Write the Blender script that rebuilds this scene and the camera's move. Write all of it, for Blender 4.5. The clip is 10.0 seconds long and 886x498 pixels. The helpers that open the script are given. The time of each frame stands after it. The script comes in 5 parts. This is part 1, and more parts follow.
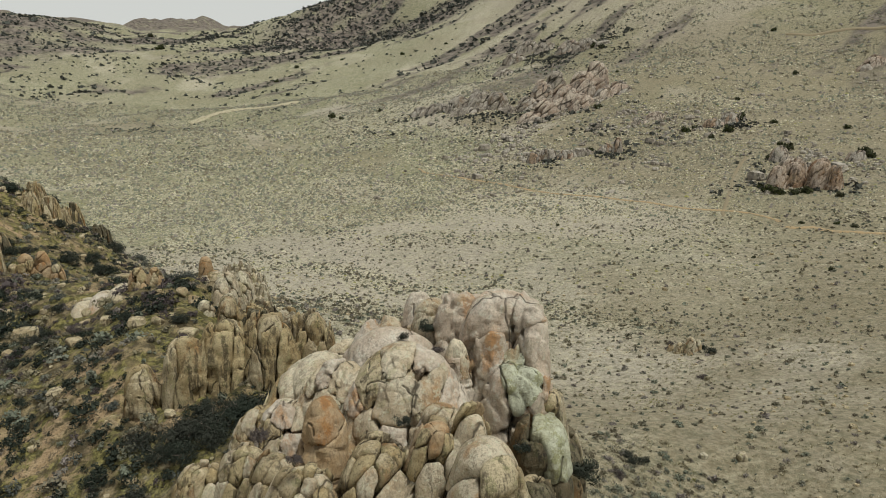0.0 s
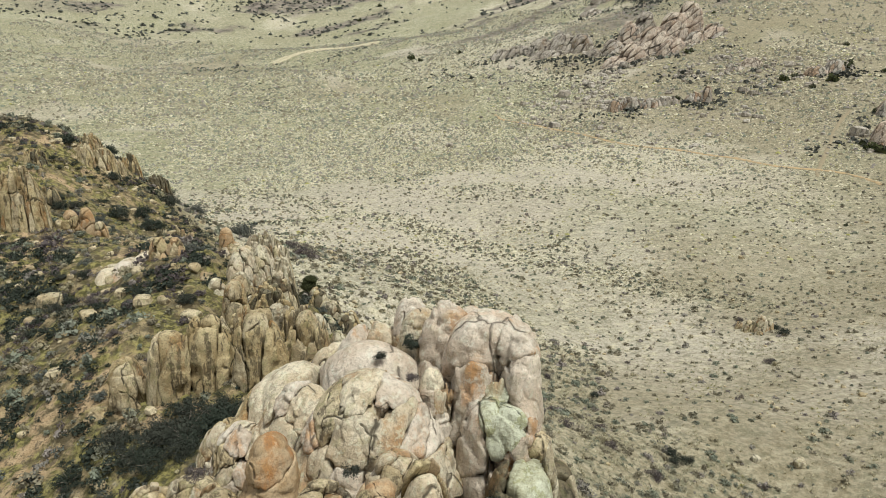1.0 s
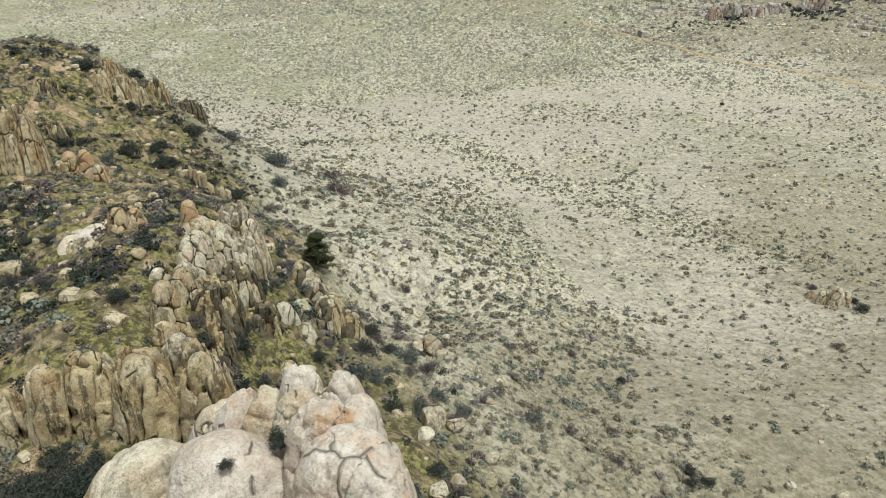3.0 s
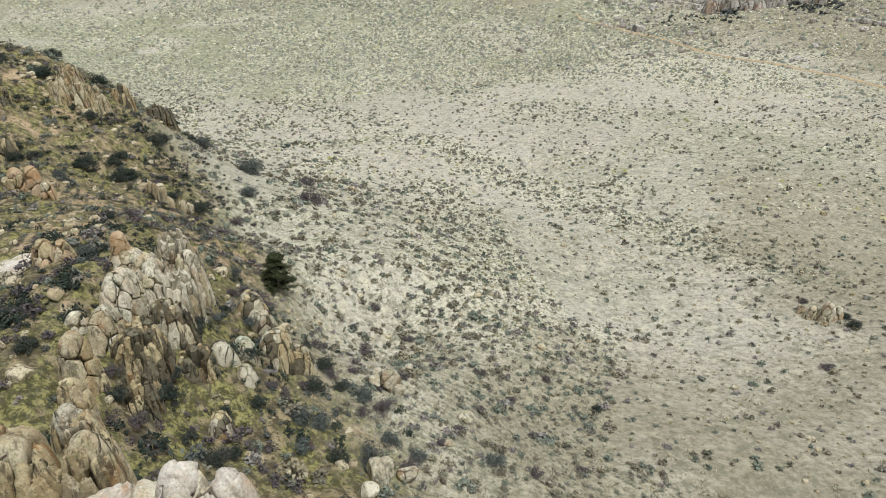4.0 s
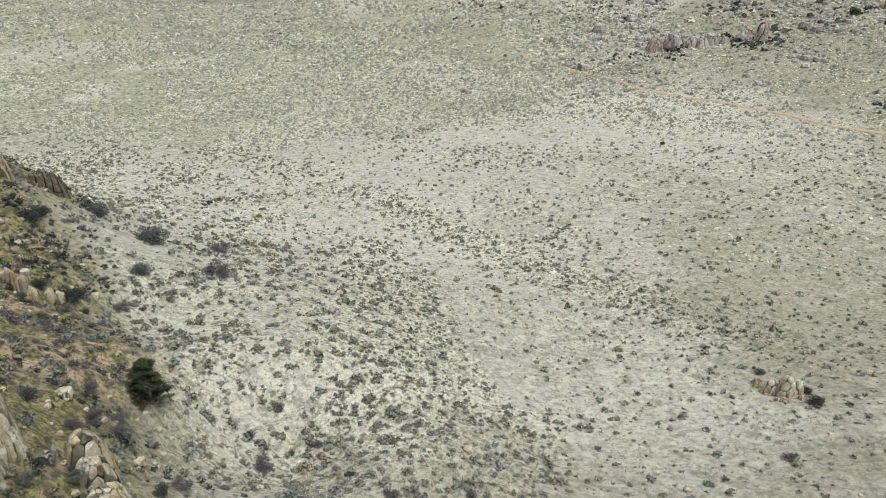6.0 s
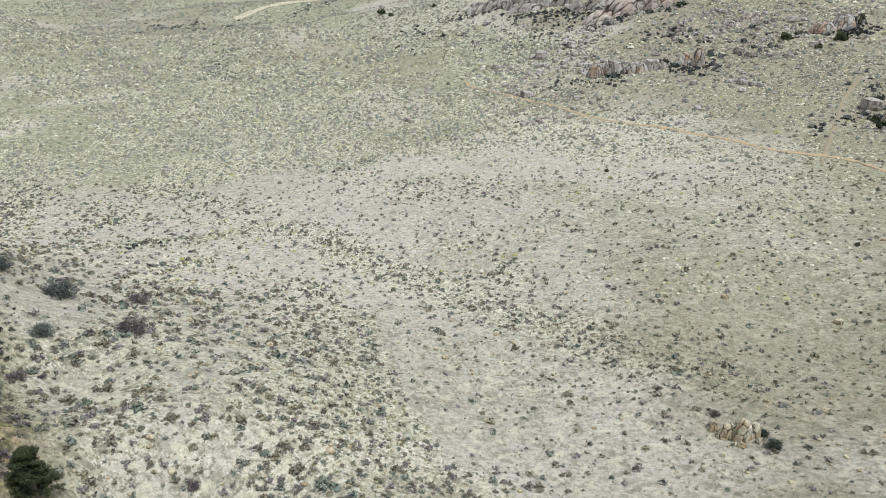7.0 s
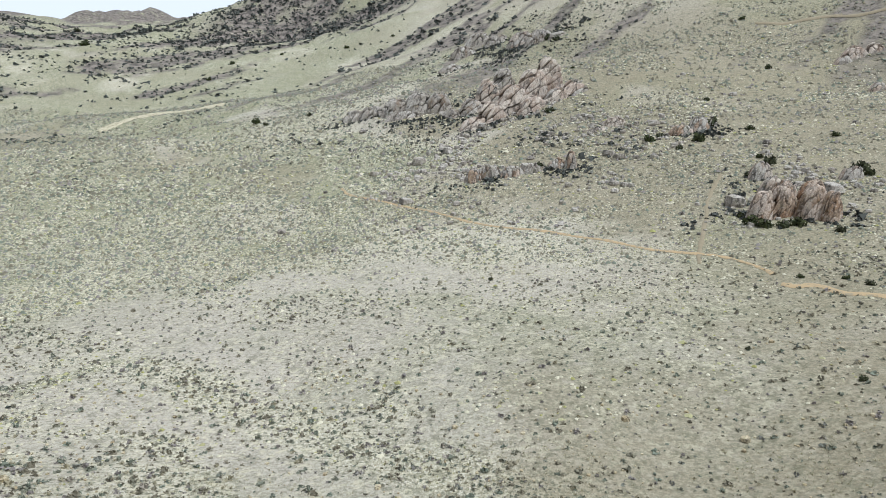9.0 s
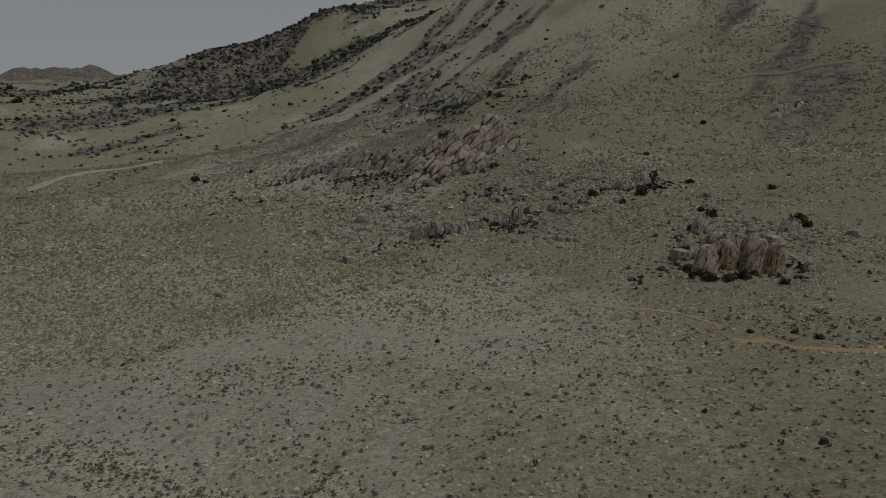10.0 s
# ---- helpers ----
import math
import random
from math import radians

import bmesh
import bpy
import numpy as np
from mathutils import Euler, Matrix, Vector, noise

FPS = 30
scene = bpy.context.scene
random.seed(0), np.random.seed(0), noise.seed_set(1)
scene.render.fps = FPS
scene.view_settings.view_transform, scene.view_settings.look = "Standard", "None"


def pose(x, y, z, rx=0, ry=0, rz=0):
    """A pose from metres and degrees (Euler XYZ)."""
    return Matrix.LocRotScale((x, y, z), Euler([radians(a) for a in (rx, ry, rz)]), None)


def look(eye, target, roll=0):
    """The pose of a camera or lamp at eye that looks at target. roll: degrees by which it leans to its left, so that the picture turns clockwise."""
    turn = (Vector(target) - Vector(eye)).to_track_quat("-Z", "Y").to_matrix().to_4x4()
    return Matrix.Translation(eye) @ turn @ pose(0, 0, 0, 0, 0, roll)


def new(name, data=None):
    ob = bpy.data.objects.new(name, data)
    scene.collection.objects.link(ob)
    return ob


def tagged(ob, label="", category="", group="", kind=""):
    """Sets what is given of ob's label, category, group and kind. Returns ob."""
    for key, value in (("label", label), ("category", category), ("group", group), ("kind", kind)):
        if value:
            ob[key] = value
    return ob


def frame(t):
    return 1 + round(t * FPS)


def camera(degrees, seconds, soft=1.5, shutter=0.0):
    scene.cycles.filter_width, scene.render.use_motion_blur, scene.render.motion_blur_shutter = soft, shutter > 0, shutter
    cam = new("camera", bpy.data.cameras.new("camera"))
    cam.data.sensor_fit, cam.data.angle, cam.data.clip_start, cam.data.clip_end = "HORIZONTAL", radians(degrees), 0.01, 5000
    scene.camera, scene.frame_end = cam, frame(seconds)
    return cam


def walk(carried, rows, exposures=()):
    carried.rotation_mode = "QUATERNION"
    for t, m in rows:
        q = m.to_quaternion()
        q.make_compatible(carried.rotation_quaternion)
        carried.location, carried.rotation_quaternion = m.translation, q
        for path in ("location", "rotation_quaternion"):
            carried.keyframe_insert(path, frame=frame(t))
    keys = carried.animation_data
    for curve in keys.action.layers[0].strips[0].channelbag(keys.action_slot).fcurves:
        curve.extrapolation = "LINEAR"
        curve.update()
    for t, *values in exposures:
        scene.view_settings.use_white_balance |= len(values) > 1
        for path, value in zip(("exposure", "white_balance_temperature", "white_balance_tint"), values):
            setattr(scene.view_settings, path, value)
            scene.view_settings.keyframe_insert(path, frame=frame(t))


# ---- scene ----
import functools

cam = camera(63.8, 10.0, soft=0.9)
PATH = [
    (0, (0.347, -1.893, 40.158), (0.543, 17.327, 34.652), 0.65),
    (0.5, (2.364, 0.611, 40.925), (1.442, 19.571, 34.622), 0.55),
    (1, (4.198, 3.149, 41.715), (2.176, 21.749, 34.646), 0.55),
    (1.5, (5.854, 5.722, 42.490), (2.923, 23.892, 34.653), 0.45),
    (2, (7.305, 8.412, 43.214), (3.793, 26.152, 34.663), 0.35),
    (2.5, (8.577, 11.170, 43.928), (4.493, 28.420, 34.683), 0.15),
    (2.7, (9.016, 12.337, 44.076), (4.830, 29.477, 34.647), 0.15),
    (3.8, (11.359, 18.178, 44.836), (7.179, 35.088, 35.006), -0.25),
    (4, (11.706, 19.264, 44.894), (7.516, 36.174, 35.064), -0.25),
    (4.5, (12.432, 22.043, 44.966), (8.212, 38.933, 35.115), -0.35),
    (5, (13.076, 24.924, 44.904), (9.008, 41.964, 35.269), -0.35),
    (5.5, (13.550, 27.809, 44.808), (9.950, 45.129, 35.472), -0.25),
    (5.7, (13.747, 28.984, 44.785), (10.302, 46.394, 35.576), -0.25),
    (6.8, (14.829, 35.518, 44.345), (12.497, 53.458, 35.812), -0.35),
    (7, (15.000, 36.741, 44.311), (13.043, 54.781, 35.913), -0.25),
    (7.5, (15.409, 39.849, 44.151), (14.433, 58.189, 36.235), -0.25),
    (8, (15.846, 42.823, 43.966), (15.752, 61.473, 36.746), -0.15),
    (8.5, (16.324, 45.828, 43.802), (16.952, 64.728, 37.282), -0.15),
    (9, (16.855, 48.815, 43.660), (17.933, 67.925, 37.870), -0.05),
    (9.5, (17.570, 51.879, 43.590), (19.189, 71.159, 38.513), -0.05),
    (10, (18.264, 54.979, 43.559), (20.824, 74.329, 39.220), -0.05),
]
walk(cam, [(t, look(eye, target, roll)) for t, eye, target, roll in PATH],
     exposures=[(0.0, -0.6, 6600, 4), (0.3, -0.1, 6550, 4), (0.8, -0.05, 6500, 4), (2.5, 0.0, 6200, 4), (4.5, 0.0, 5850, 7), (7.0, 0.0, 5650, 8), (9.1, -0.05, 5600, 7),
                (9.3, -0.32, 5750, 7), (9.5, -0.8, 5850, 5), (9.75, -1.3, 5950, 7), (10.0, -2.05, 6100, 8)])

# ---- sky and sun: a bright, thinly overcast day ----
world = bpy.data.worlds.new("sky")
scene.world = world
world.use_nodes = True
wn, wl = world.node_tree.nodes, world.node_tree.links
sky = wn.new("ShaderNodeTexSky")
sky.sky_type, sky.sun_disc = "NISHITA", False
sky.sun_elevation, sky.sun_rotation = radians(69), radians(121)
sky.air_density, sky.dust_density, sky.ozone_density = 1.0, 4.0, 1.0
veil = wn.new("ShaderNodeHueSaturation")
veil.inputs["Saturation"].default_value = 0.22
veil.inputs["Value"].default_value = 1.0
cloud = wn.new("ShaderNodeMix")
cloud.data_type = "RGBA"
cloud.inputs[0].default_value = 0.8
cloud.inputs[7].default_value = (12.2, 12.2, 12.3, 1)
# the veil of cloud is brightest low down, where the haze is thickest
way = wn.new("ShaderNodeTexCoord")
height = wn.new("ShaderNodeSeparateXYZ")
haze = wn.new("ShaderNodeMapRange")
haze.inputs["From Min"].default_value, haze.inputs["From Max"].default_value = 0.0, 0.45
haze.interpolation_type = "SMOOTHSTEP"
glow = wn.new("ShaderNodeMix")
glow.data_type = "RGBA"
glow.inputs[6].default_value, glow.inputs[7].default_value = (26, 26, 26, 1), (11.5, 11.5, 11.6, 1)
wl.new(way.outputs["Generated"], height.inputs[0])
wl.new(height.outputs["Z"], haze.inputs["Value"])
wl.new(haze.outputs[0], glow.inputs[0])
wl.new(glow.outputs[2], cloud.inputs[7])
wl.new(sky.outputs[0], veil.inputs["Color"])
wl.new(veil.outputs[0], cloud.inputs[6])
back = wn["Background"]
back.inputs["Strength"].default_value = 0.046
wl.new(cloud.outputs[2], back.inputs["Color"])
sun = new("sun", bpy.data.lights.new("sun", "SUN"))
sun.data.energy, sun.data.angle, sun.data.color = 3.6, radians(11), (1.0, 0.96, 0.89)
sun.matrix_world = look((20, -12, 60), (0, 0, 0))


# ---- small helpers ----
def hash3(i, j, k, seed):
    n = (i * 374761393 + j * 668265263 + k * 2147483647 + seed * 1274126177) & 0xFFFFFFFF
    n = ((n ^ (n >> 13)) * 1274126177) & 0xFFFFFFFF
    n = ((n ^ (n >> 16)) * 2246822519) & 0xFFFFFFFF
    return ((n ^ (n >> 15)) & 0xFFFFFF) / 8388607.5 - 1.0


def vnoise(x, y, z, seed=0):
    """Smooth lattice noise, -1 to 1, on arrays."""
    x, y, z = np.broadcast_arrays(np.asarray(x, float), np.asarray(y, float), np.asarray(z, float))
    i, j, k = (np.floor(v).astype(np.int64) for v in (x, y, z))
    u, v, w = x - i, y - j, z - k
    u, v, w = (f * f * f * (f * (f * 6 - 15) + 10) for f in (u, v, w))
    total = 0.0
    for a in (0, 1):
        for b in (0, 1):
            for c in (0, 1):
                total = total + (u if a else 1 - u) * (v if b else 1 - v) * (w if c else 1 - w) * hash3(i + a, j + b, k + c, seed)
    return total


def fbm(x, y, z, octaves=4, seed=0, gain=0.5):
    total, amp, f = 0.0, 1.0, 1.0
    for o in range(octaves):
        total = total + amp * vnoise(x * f + 17.3 * o, y * f - 9.1 * o, z * f + 4.7 * o, seed + o)
        amp, f = amp * gain, f * 2.03
    return total


def smooth(a, b, v):
    f = np.clip((v - a) / (b - a), 0, 1)
    return f * f * (3 - 2 * f)


# ---- the lie of the land: hills (x, y, width, height) on a plain ----
LAND = [
    (500, 1000, 260, 66.6), (-100, 300, 160, -37.7), (-100, 1700, 420, 67.8), (700, 500, 260, 81.3), (-200, 700, 160, -29.5), (800, 1400, 420, 59.2),
    (-900, 1000, 260, 59.6), (600, -400, 260, 44.8), (0, 1100, 60, 43.6), (150, 200, 90, -11.6), (250, 700, 90, 35.4), (700, 1000, 260, 53.3),
    (200, 1500, 260, 40.1), (-900, 1600, 260, 49.8), (200, 900, 90, 39.4), (500, 1400, 420, 80.1), (-100, 1000, 60, -25.6), (-150, 1100, 60, 25.4),
    (600, 800, 260, 63.4), (250, 400, 60, -17.7), (100, 400, 60, 8.6), (100, -300, 160, 11.5), (100, 1600, 260, 40.0), (-300, 500, 90, -14.4)]
SPUR = [
    (-46, 56, 35, 15.68), (-70, 104, 14, 12.85), (-6, 30, 9, 8.94), (20, 92, 22, -7.05), (-70, 14, 22, -11.02), (-18, 51, 6, 5.86), (-76, 74, 14, 7.5),
    (3, 18, 6, 6.63), (62, -16, 35, -3.51), (-4, 140, 22, -4.25), (-9, 75, 6, -7.26), (24, 45, 9, -4.15), (-18, 39, 6, 4.1), (-40, -40, 14, -4.79),
    (-57, 42, 9, -4.95), (-82, 128, 14, 4.05), (-54, 90, 9, 3.96), (-27, 60, 6, 3.71), (56, 122, 14, -3.62), (6, 27, 6, 3.06), (9, 66, 6, -2.96),
    (-27, 87, 6, -3.93), (38, -40, 14, -2.38), (21, 27, 6, -3.66)]
CREST = [(-64, 92, 11, 2.2), (-58, 82, 8, 1.6), (-12, 66, 5, -1.8), (-56, 106, 8, 1.2), (-20, 74, 4, -0.6), (-90, 84, 22, 6.0),
         (-560, 980, 110, 26), (-560, 1700, 200, -8), (-300, 1500, 160, -26), (-420, 1330, 120, -14), (-260, 1140, 70, 9)]


def land(x, y):
    """The ground's height without its small relief."""
    h = np.full(np.shape(x), 12.0)
    for cx, cy, s, a in LAND + SPUR + CREST:
        h = h + a * np.exp(-((x - cx) ** 2 + (y - cy) ** 2) / (2 * s * s))
    return h


def spur(x, y):
    """How far a place belongs to the rocky spur, 0 to 1."""
    along, across = (x + 20) * -0.67 + (y - 52) * 0.74, (x + 20) * 0.74 + (y - 52) * 0.67
    edge = 13 + 5 * vnoise(x * 0.08, y * 0.08, 0.5, 31)
    return (1 - smooth(edge - 4, edge + 6, across)) * (1 - smooth(55, 75, np.abs(along - 12)))


def ground_z(x, y):
    x, y = np.asarray(x, float), np.asarray(y, float)
    r = np.hypot(x - 6, y + 6)
    rocky = spur(x, y)
    h = land(x, y)
    h = h + rocky * (0.55 * fbm(x * 0.22, y * 0.22, 0, 3, 3) + 0.16 * fbm(x * 0.9, y * 0.9, 0, 3, 7))
    h = h + (1 - rocky) * (0.3 * fbm(x * 0.05, y * 0.05, 0, 3, 11) + 0.05 * fbm(x * 0.7, y * 0.7, 0, 2, 13))
    far = smooth(230, 500, r)
    h = h + far * (3.5 * fbm(x / 70, y / 70, 0, 4, 19) + smooth(700, 1300, r) * 12 * fbm(x / 260, y / 260, 0, 5, 23, 0.55))
    h = h + smooth(620, 900, r) * smooth(-60, -260, x) * 8 * (0.5 - np.abs(fbm(x / 150 + 0.3, y / 260, 7, 4, 25, 0.5)))
    range_ = np.exp(-(((y - 2700 - 0.3 * (x + 1000)) / 380) ** 2)) * (106 + 34 * fbm(x / 240, y / 400, 0, 5, 29, 0.6))
    return h + smooth(1900, 2600, r) * range_


def build(name, verts, faces, material=None, smooth_shade=True, attrs=None):
    """A mesh from arrays of points and of equal-sided faces."""
    me = bpy.data.meshes.new(name)
    verts, faces = np.asarray(verts, np.float32), np.asarray(faces, np.int32)
    n, k = faces.shape
    me.vertices.add(len(verts))
    me.vertices.foreach_set("co", verts.ravel())
    me.loops.add(n * k)
    me.loops.foreach_set("vertex_index", faces.ravel())
    me.polygons.add(n)
    me.polygons.foreach_set("loop_start", np.arange(0, n * k, k, dtype=np.int32))
    me.polygons.foreach_set("use_smooth", np.full(n, smooth_shade))
    for key, (kind, values) in (attrs or {}).items():
        a = me.attributes.new(key, kind, "POINT")
        a.data.foreach_set("color" if kind == "FLOAT_COLOR" else "value", np.asarray(values, np.float32).ravel())
    me.update(calc_edges=True)
    if material:
        me.materials.append(material)
    return me


def part(name, me, parent, label="", m=None):
    ob = new(name, me)
    ob.parent = parent
    if m is not None:
        ob.matrix_basis = m
    if label:
        tagged(ob, label)
    return ob


# ---- materials ----
class Nodes:
    """Short hand for a node material."""

    def __init__(self, name, roughness=0.9):
        self.mat = bpy.data.materials.new(name)
        self.mat.use_nodes = True
        self.tree = self.mat.node_tree
        self.bsdf = self.tree.nodes["Principled BSDF"]
        self.bsdf.inputs["Roughness"].default_value = roughness
        self.bsdf.inputs["Specular IOR Level"].default_value = 0.25
        self.pos = self.tree.nodes.new("ShaderNodeNewGeometry").outputs["Position"]

    def put(self, value, socket):
        if isinstance(value, bpy.types.NodeSocket):
            self.tree.links.new(value, socket)
        else:
            socket.default_value = value

    def noise(self, scale, detail=4, rough=0.55, stretch=None, distort=0.0):
        n = self.tree.nodes.new("ShaderNodeTexNoise")
        n.inputs["Scale"].default_value, n.inputs["Detail"].default_value = scale, detail
        n.inputs["Roughness"].default_value, n.inputs["Distortion"].default_value = rough, distort
        src = self.pos
        if stretch:
            mp = self.tree.nodes.new("ShaderNodeMapping")
            mp.inputs["Scale"].default_value = stretch
            self.tree.links.new(src, mp.inputs["Vector"])
            src = mp.outputs[0]
        self.tree.links.new(src, n.inputs["Vector"])
        return n.outputs["Fac"]

    def ramp(self, fac, a, b, lo=0.0, hi=1.0):
        r = self.tree.nodes.new("ShaderNodeMapRange")
        r.interpolation_type = "SMOOTHSTEP"
        for key, v in (("From Min", a), ("From Max", b), ("To Min", lo), ("To Max", hi)):
            r.inputs[key].default_value = v
        self.put(fac, r.inputs["Value"])
        return r.outputs[0]

    def math(self, op, a, b=0.0):
        r = self.tree.nodes.new("ShaderNodeMath")
        r.operation = op
        self.put(a, r.inputs[0])
        self.put(b, r.inputs[1])
        return r.outputs[0]

    def mix(self, fac, a, b, mode="MIX"):
        r = self.tree.nodes.new("ShaderNodeMix")
        r.data_type, r.blend_type = "RGBA", mode
        self.put(fac, r.inputs[0])
        self.put(a if isinstance(a, bpy.types.NodeSocket) else (*a, 1), r.inputs[6])
        self.put(b if isinstance(b, bpy.types.NodeSocket) else (*b, 1), r.inputs[7])
        return r.outputs[2]

    def attr(self, name, out="Fac"):
        a = self.tree.nodes.new("ShaderNodeAttribute")
        a.attribute_name = name
        return a.outputs[out]

    def split(self, colour):
        s = self.tree.nodes.new("ShaderNodeSeparateColor")
        self.tree.links.new(colour, s.inputs[0])
        return s.outputs

    def joints(self, scale, stretch):
        """How far a place is from the nearest joint of a warped net of cells."""
        warp = self.tree.nodes.new("ShaderNodeTexNoise")
        warp.inputs["Scale"].default_value, warp.inputs["Detail"].default_value = scale * 1.5, 3
        self.tree.links.new(self.pos, warp.inputs["Vector"])
        bent = self.tree.nodes.new("ShaderNodeVectorMath")
        bent.operation = "MULTIPLY_ADD"
        bent.inputs[1].default_value = (0.28 / scale,) * 3
        self.tree.links.new(warp.outputs["Color"], bent.inputs[0])
        self.tree.links.new(self.pos, bent.inputs[2])
        mp = self.tree.nodes.new("ShaderNodeMapping")
        mp.inputs["Scale"].default_value = stretch
        self.tree.links.new(bent.outputs[0], mp.inputs["Vector"])
        v = self.tree.nodes.new("ShaderNodeTexVoronoi")
        v.feature = "DISTANCE_TO_EDGE"
        v.inputs["Scale"].default_value = scale
        self.tree.links.new(mp.outputs[0], v.inputs["Vector"])
        return v.outputs["Distance"]

    def random(self):
        return self.tree.nodes.new("ShaderNodeObjectInfo").outputs["Random"]

    def done(self, colour, height=None, strength=0.5, distance=0.1):
        self.put(colour, self.bsdf.inputs["Base Color"])
        if height is not None:
            b = self.tree.nodes.new("ShaderNodeBump")
            b.inputs["Strength"].default_value, b.inputs["Distance"].default_value = strength, distance
            self.tree.links.new(height, b.inputs["Height"])
            self.tree.links.new(b.outputs[0], self.bsdf.inputs["Normal"])
        return self.mat


def ground_material():
    n = Nodes("dry_grassland_soil", 0.95)
    zone = n.split(n.attr("zone", "Color"))
    scree, on_spur = n.attr("scree"), n.attr("spur")
    big, mid, fine, grit = n.noise(0.03, 5), n.noise(0.3, 6, 0.62), n.noise(1.7, 5, 0.65), n.noise(7.0, 4, 0.65)
    grown = n.ramp(n.math("ADD", n.attr("cover"), n.math("MULTIPLY", mid, 0.7)), 0.25, 1.45)
    straw = n.mix(n.ramp(fine, 0.38, 0.62), (0.39, 0.355, 0.26), (0.56, 0.515, 0.395))
    soil = n.mix(n.ramp(fine, 0.38, 0.62), (0.39, 0.348, 0.285), (0.485, 0.44, 0.37))
    base = n.mix(grown, soil, straw)
    green = n.mix(n.ramp(fine, 0.36, 0.64), (0.165, 0.17, 0.092), (0.325, 0.32, 0.195))
    base = n.mix(n.math("MULTIPLY", zone[1], n.ramp(mid, 0.25, 0.5)), base, green)
    # browner soil, its tone also deepened in place of lens vignetting
    brown = n.mix(n.ramp(fine, 0.36, 0.64), (0.225, 0.193, 0.125), (0.345, 0.303, 0.212))
    base = n.mix(n.math("MULTIPLY", zone[2], n.ramp(mid, 0.2, 0.6, 0.65, 1.0)), base, brown)
    # dark litter round the plants, and tufts of bleached grass
    speck = n.math("MULTIPLY", n.ramp(n.noise(1.5, 6, 0.74), 0.52, 0.565), n.ramp(grown, 0.0, 1.0, 0.4, 0.85))
    base = n.mix(speck, base, (0.125, 0.125, 0.082))
    pale = n.math("MULTIPLY", n.ramp(n.noise(2.3, 7, 0.8), 0.53, 0.575), n.ramp(zone[2], 0.0, 0.9, 1.0, 0.14))
    base = n.mix(n.math("MULTIPLY", pale, n.ramp(grown, 0.0, 1.0, 0.3, 0.9)), base, (0.70, 0.66, 0.555))
    # the same at the size of whole patches of shrubs
    tuft = n.ramp(n.noise(0.42, 6, 0.74), 0.53, 0.59)
    base = n.mix(n.math("MULTIPLY", tuft, 0.45), base, (0.145, 0.145, 0.092))
    bleach = n.math("MULTIPLY", n.ramp(n.noise(0.65, 6, 0.76), 0.53, 0.59), n.ramp(zone[2], 0.0, 1.0, 0.6, 0.22))
    base = n.mix(bleach, base, (0.60, 0.55, 0.40))
    # the spur: tan earth, olive moss, dead twigs
    earth = n.mix(n.ramp(n.noise(1.4, 6, 0.7), 0.44, 0.56), (0.085, 0.068, 0.038), (0.33, 0.262, 0.15))
    moss = n.mix(n.ramp(n.noise(2.1, 6, 0.72), 0.44, 0.58), (0.075, 0.07, 0.026), (0.28, 0.25, 0.095))
    hill = n.mix(n.ramp(n.noise(0.45, 5, 0.65), 0.43, 0.54), earth, moss)
    rust = n.mix(n.ramp(fine, 0.3, 0.7), (0.33, 0.225, 0.125), (0.50, 0.38, 0.245))
    hill = n.mix(n.math("MULTIPLY", zone[0], n.ramp(n.noise(0.7, 6, 0.68), 0.46, 0.56)), hill, rust)
    twigs = n.ramp(n.noise(2.8, 6, 0.75), 0.53, 0.58)
    hill = n.mix(n.math("MULTIPLY", twigs, 0.75), hill, (0.055, 0.05, 0.035))
    base = n.mix(n.math("MULTIPLY", on_spur, n.ramp(fine, 0.2, 0.5, 0.6, 1.0)), base, hill)
    rock = n.mix(n.ramp(n.noise(0.12, 6, 0.7), 0.4, 0.6), (0.095, 0.082, 0.074), (0.25, 0.215, 0.185))
    base = n.mix(n.math("MULTIPLY", scree, n.ramp(n.noise(0.05, 6, 0.7), 0.3, 0.5)), base, rock)
    return n.done(base, n.math("ADD", n.math("MULTIPLY", fine, 0.7), n.math("MULTIPLY", grit, 0.3)), 0.9, 0.35)


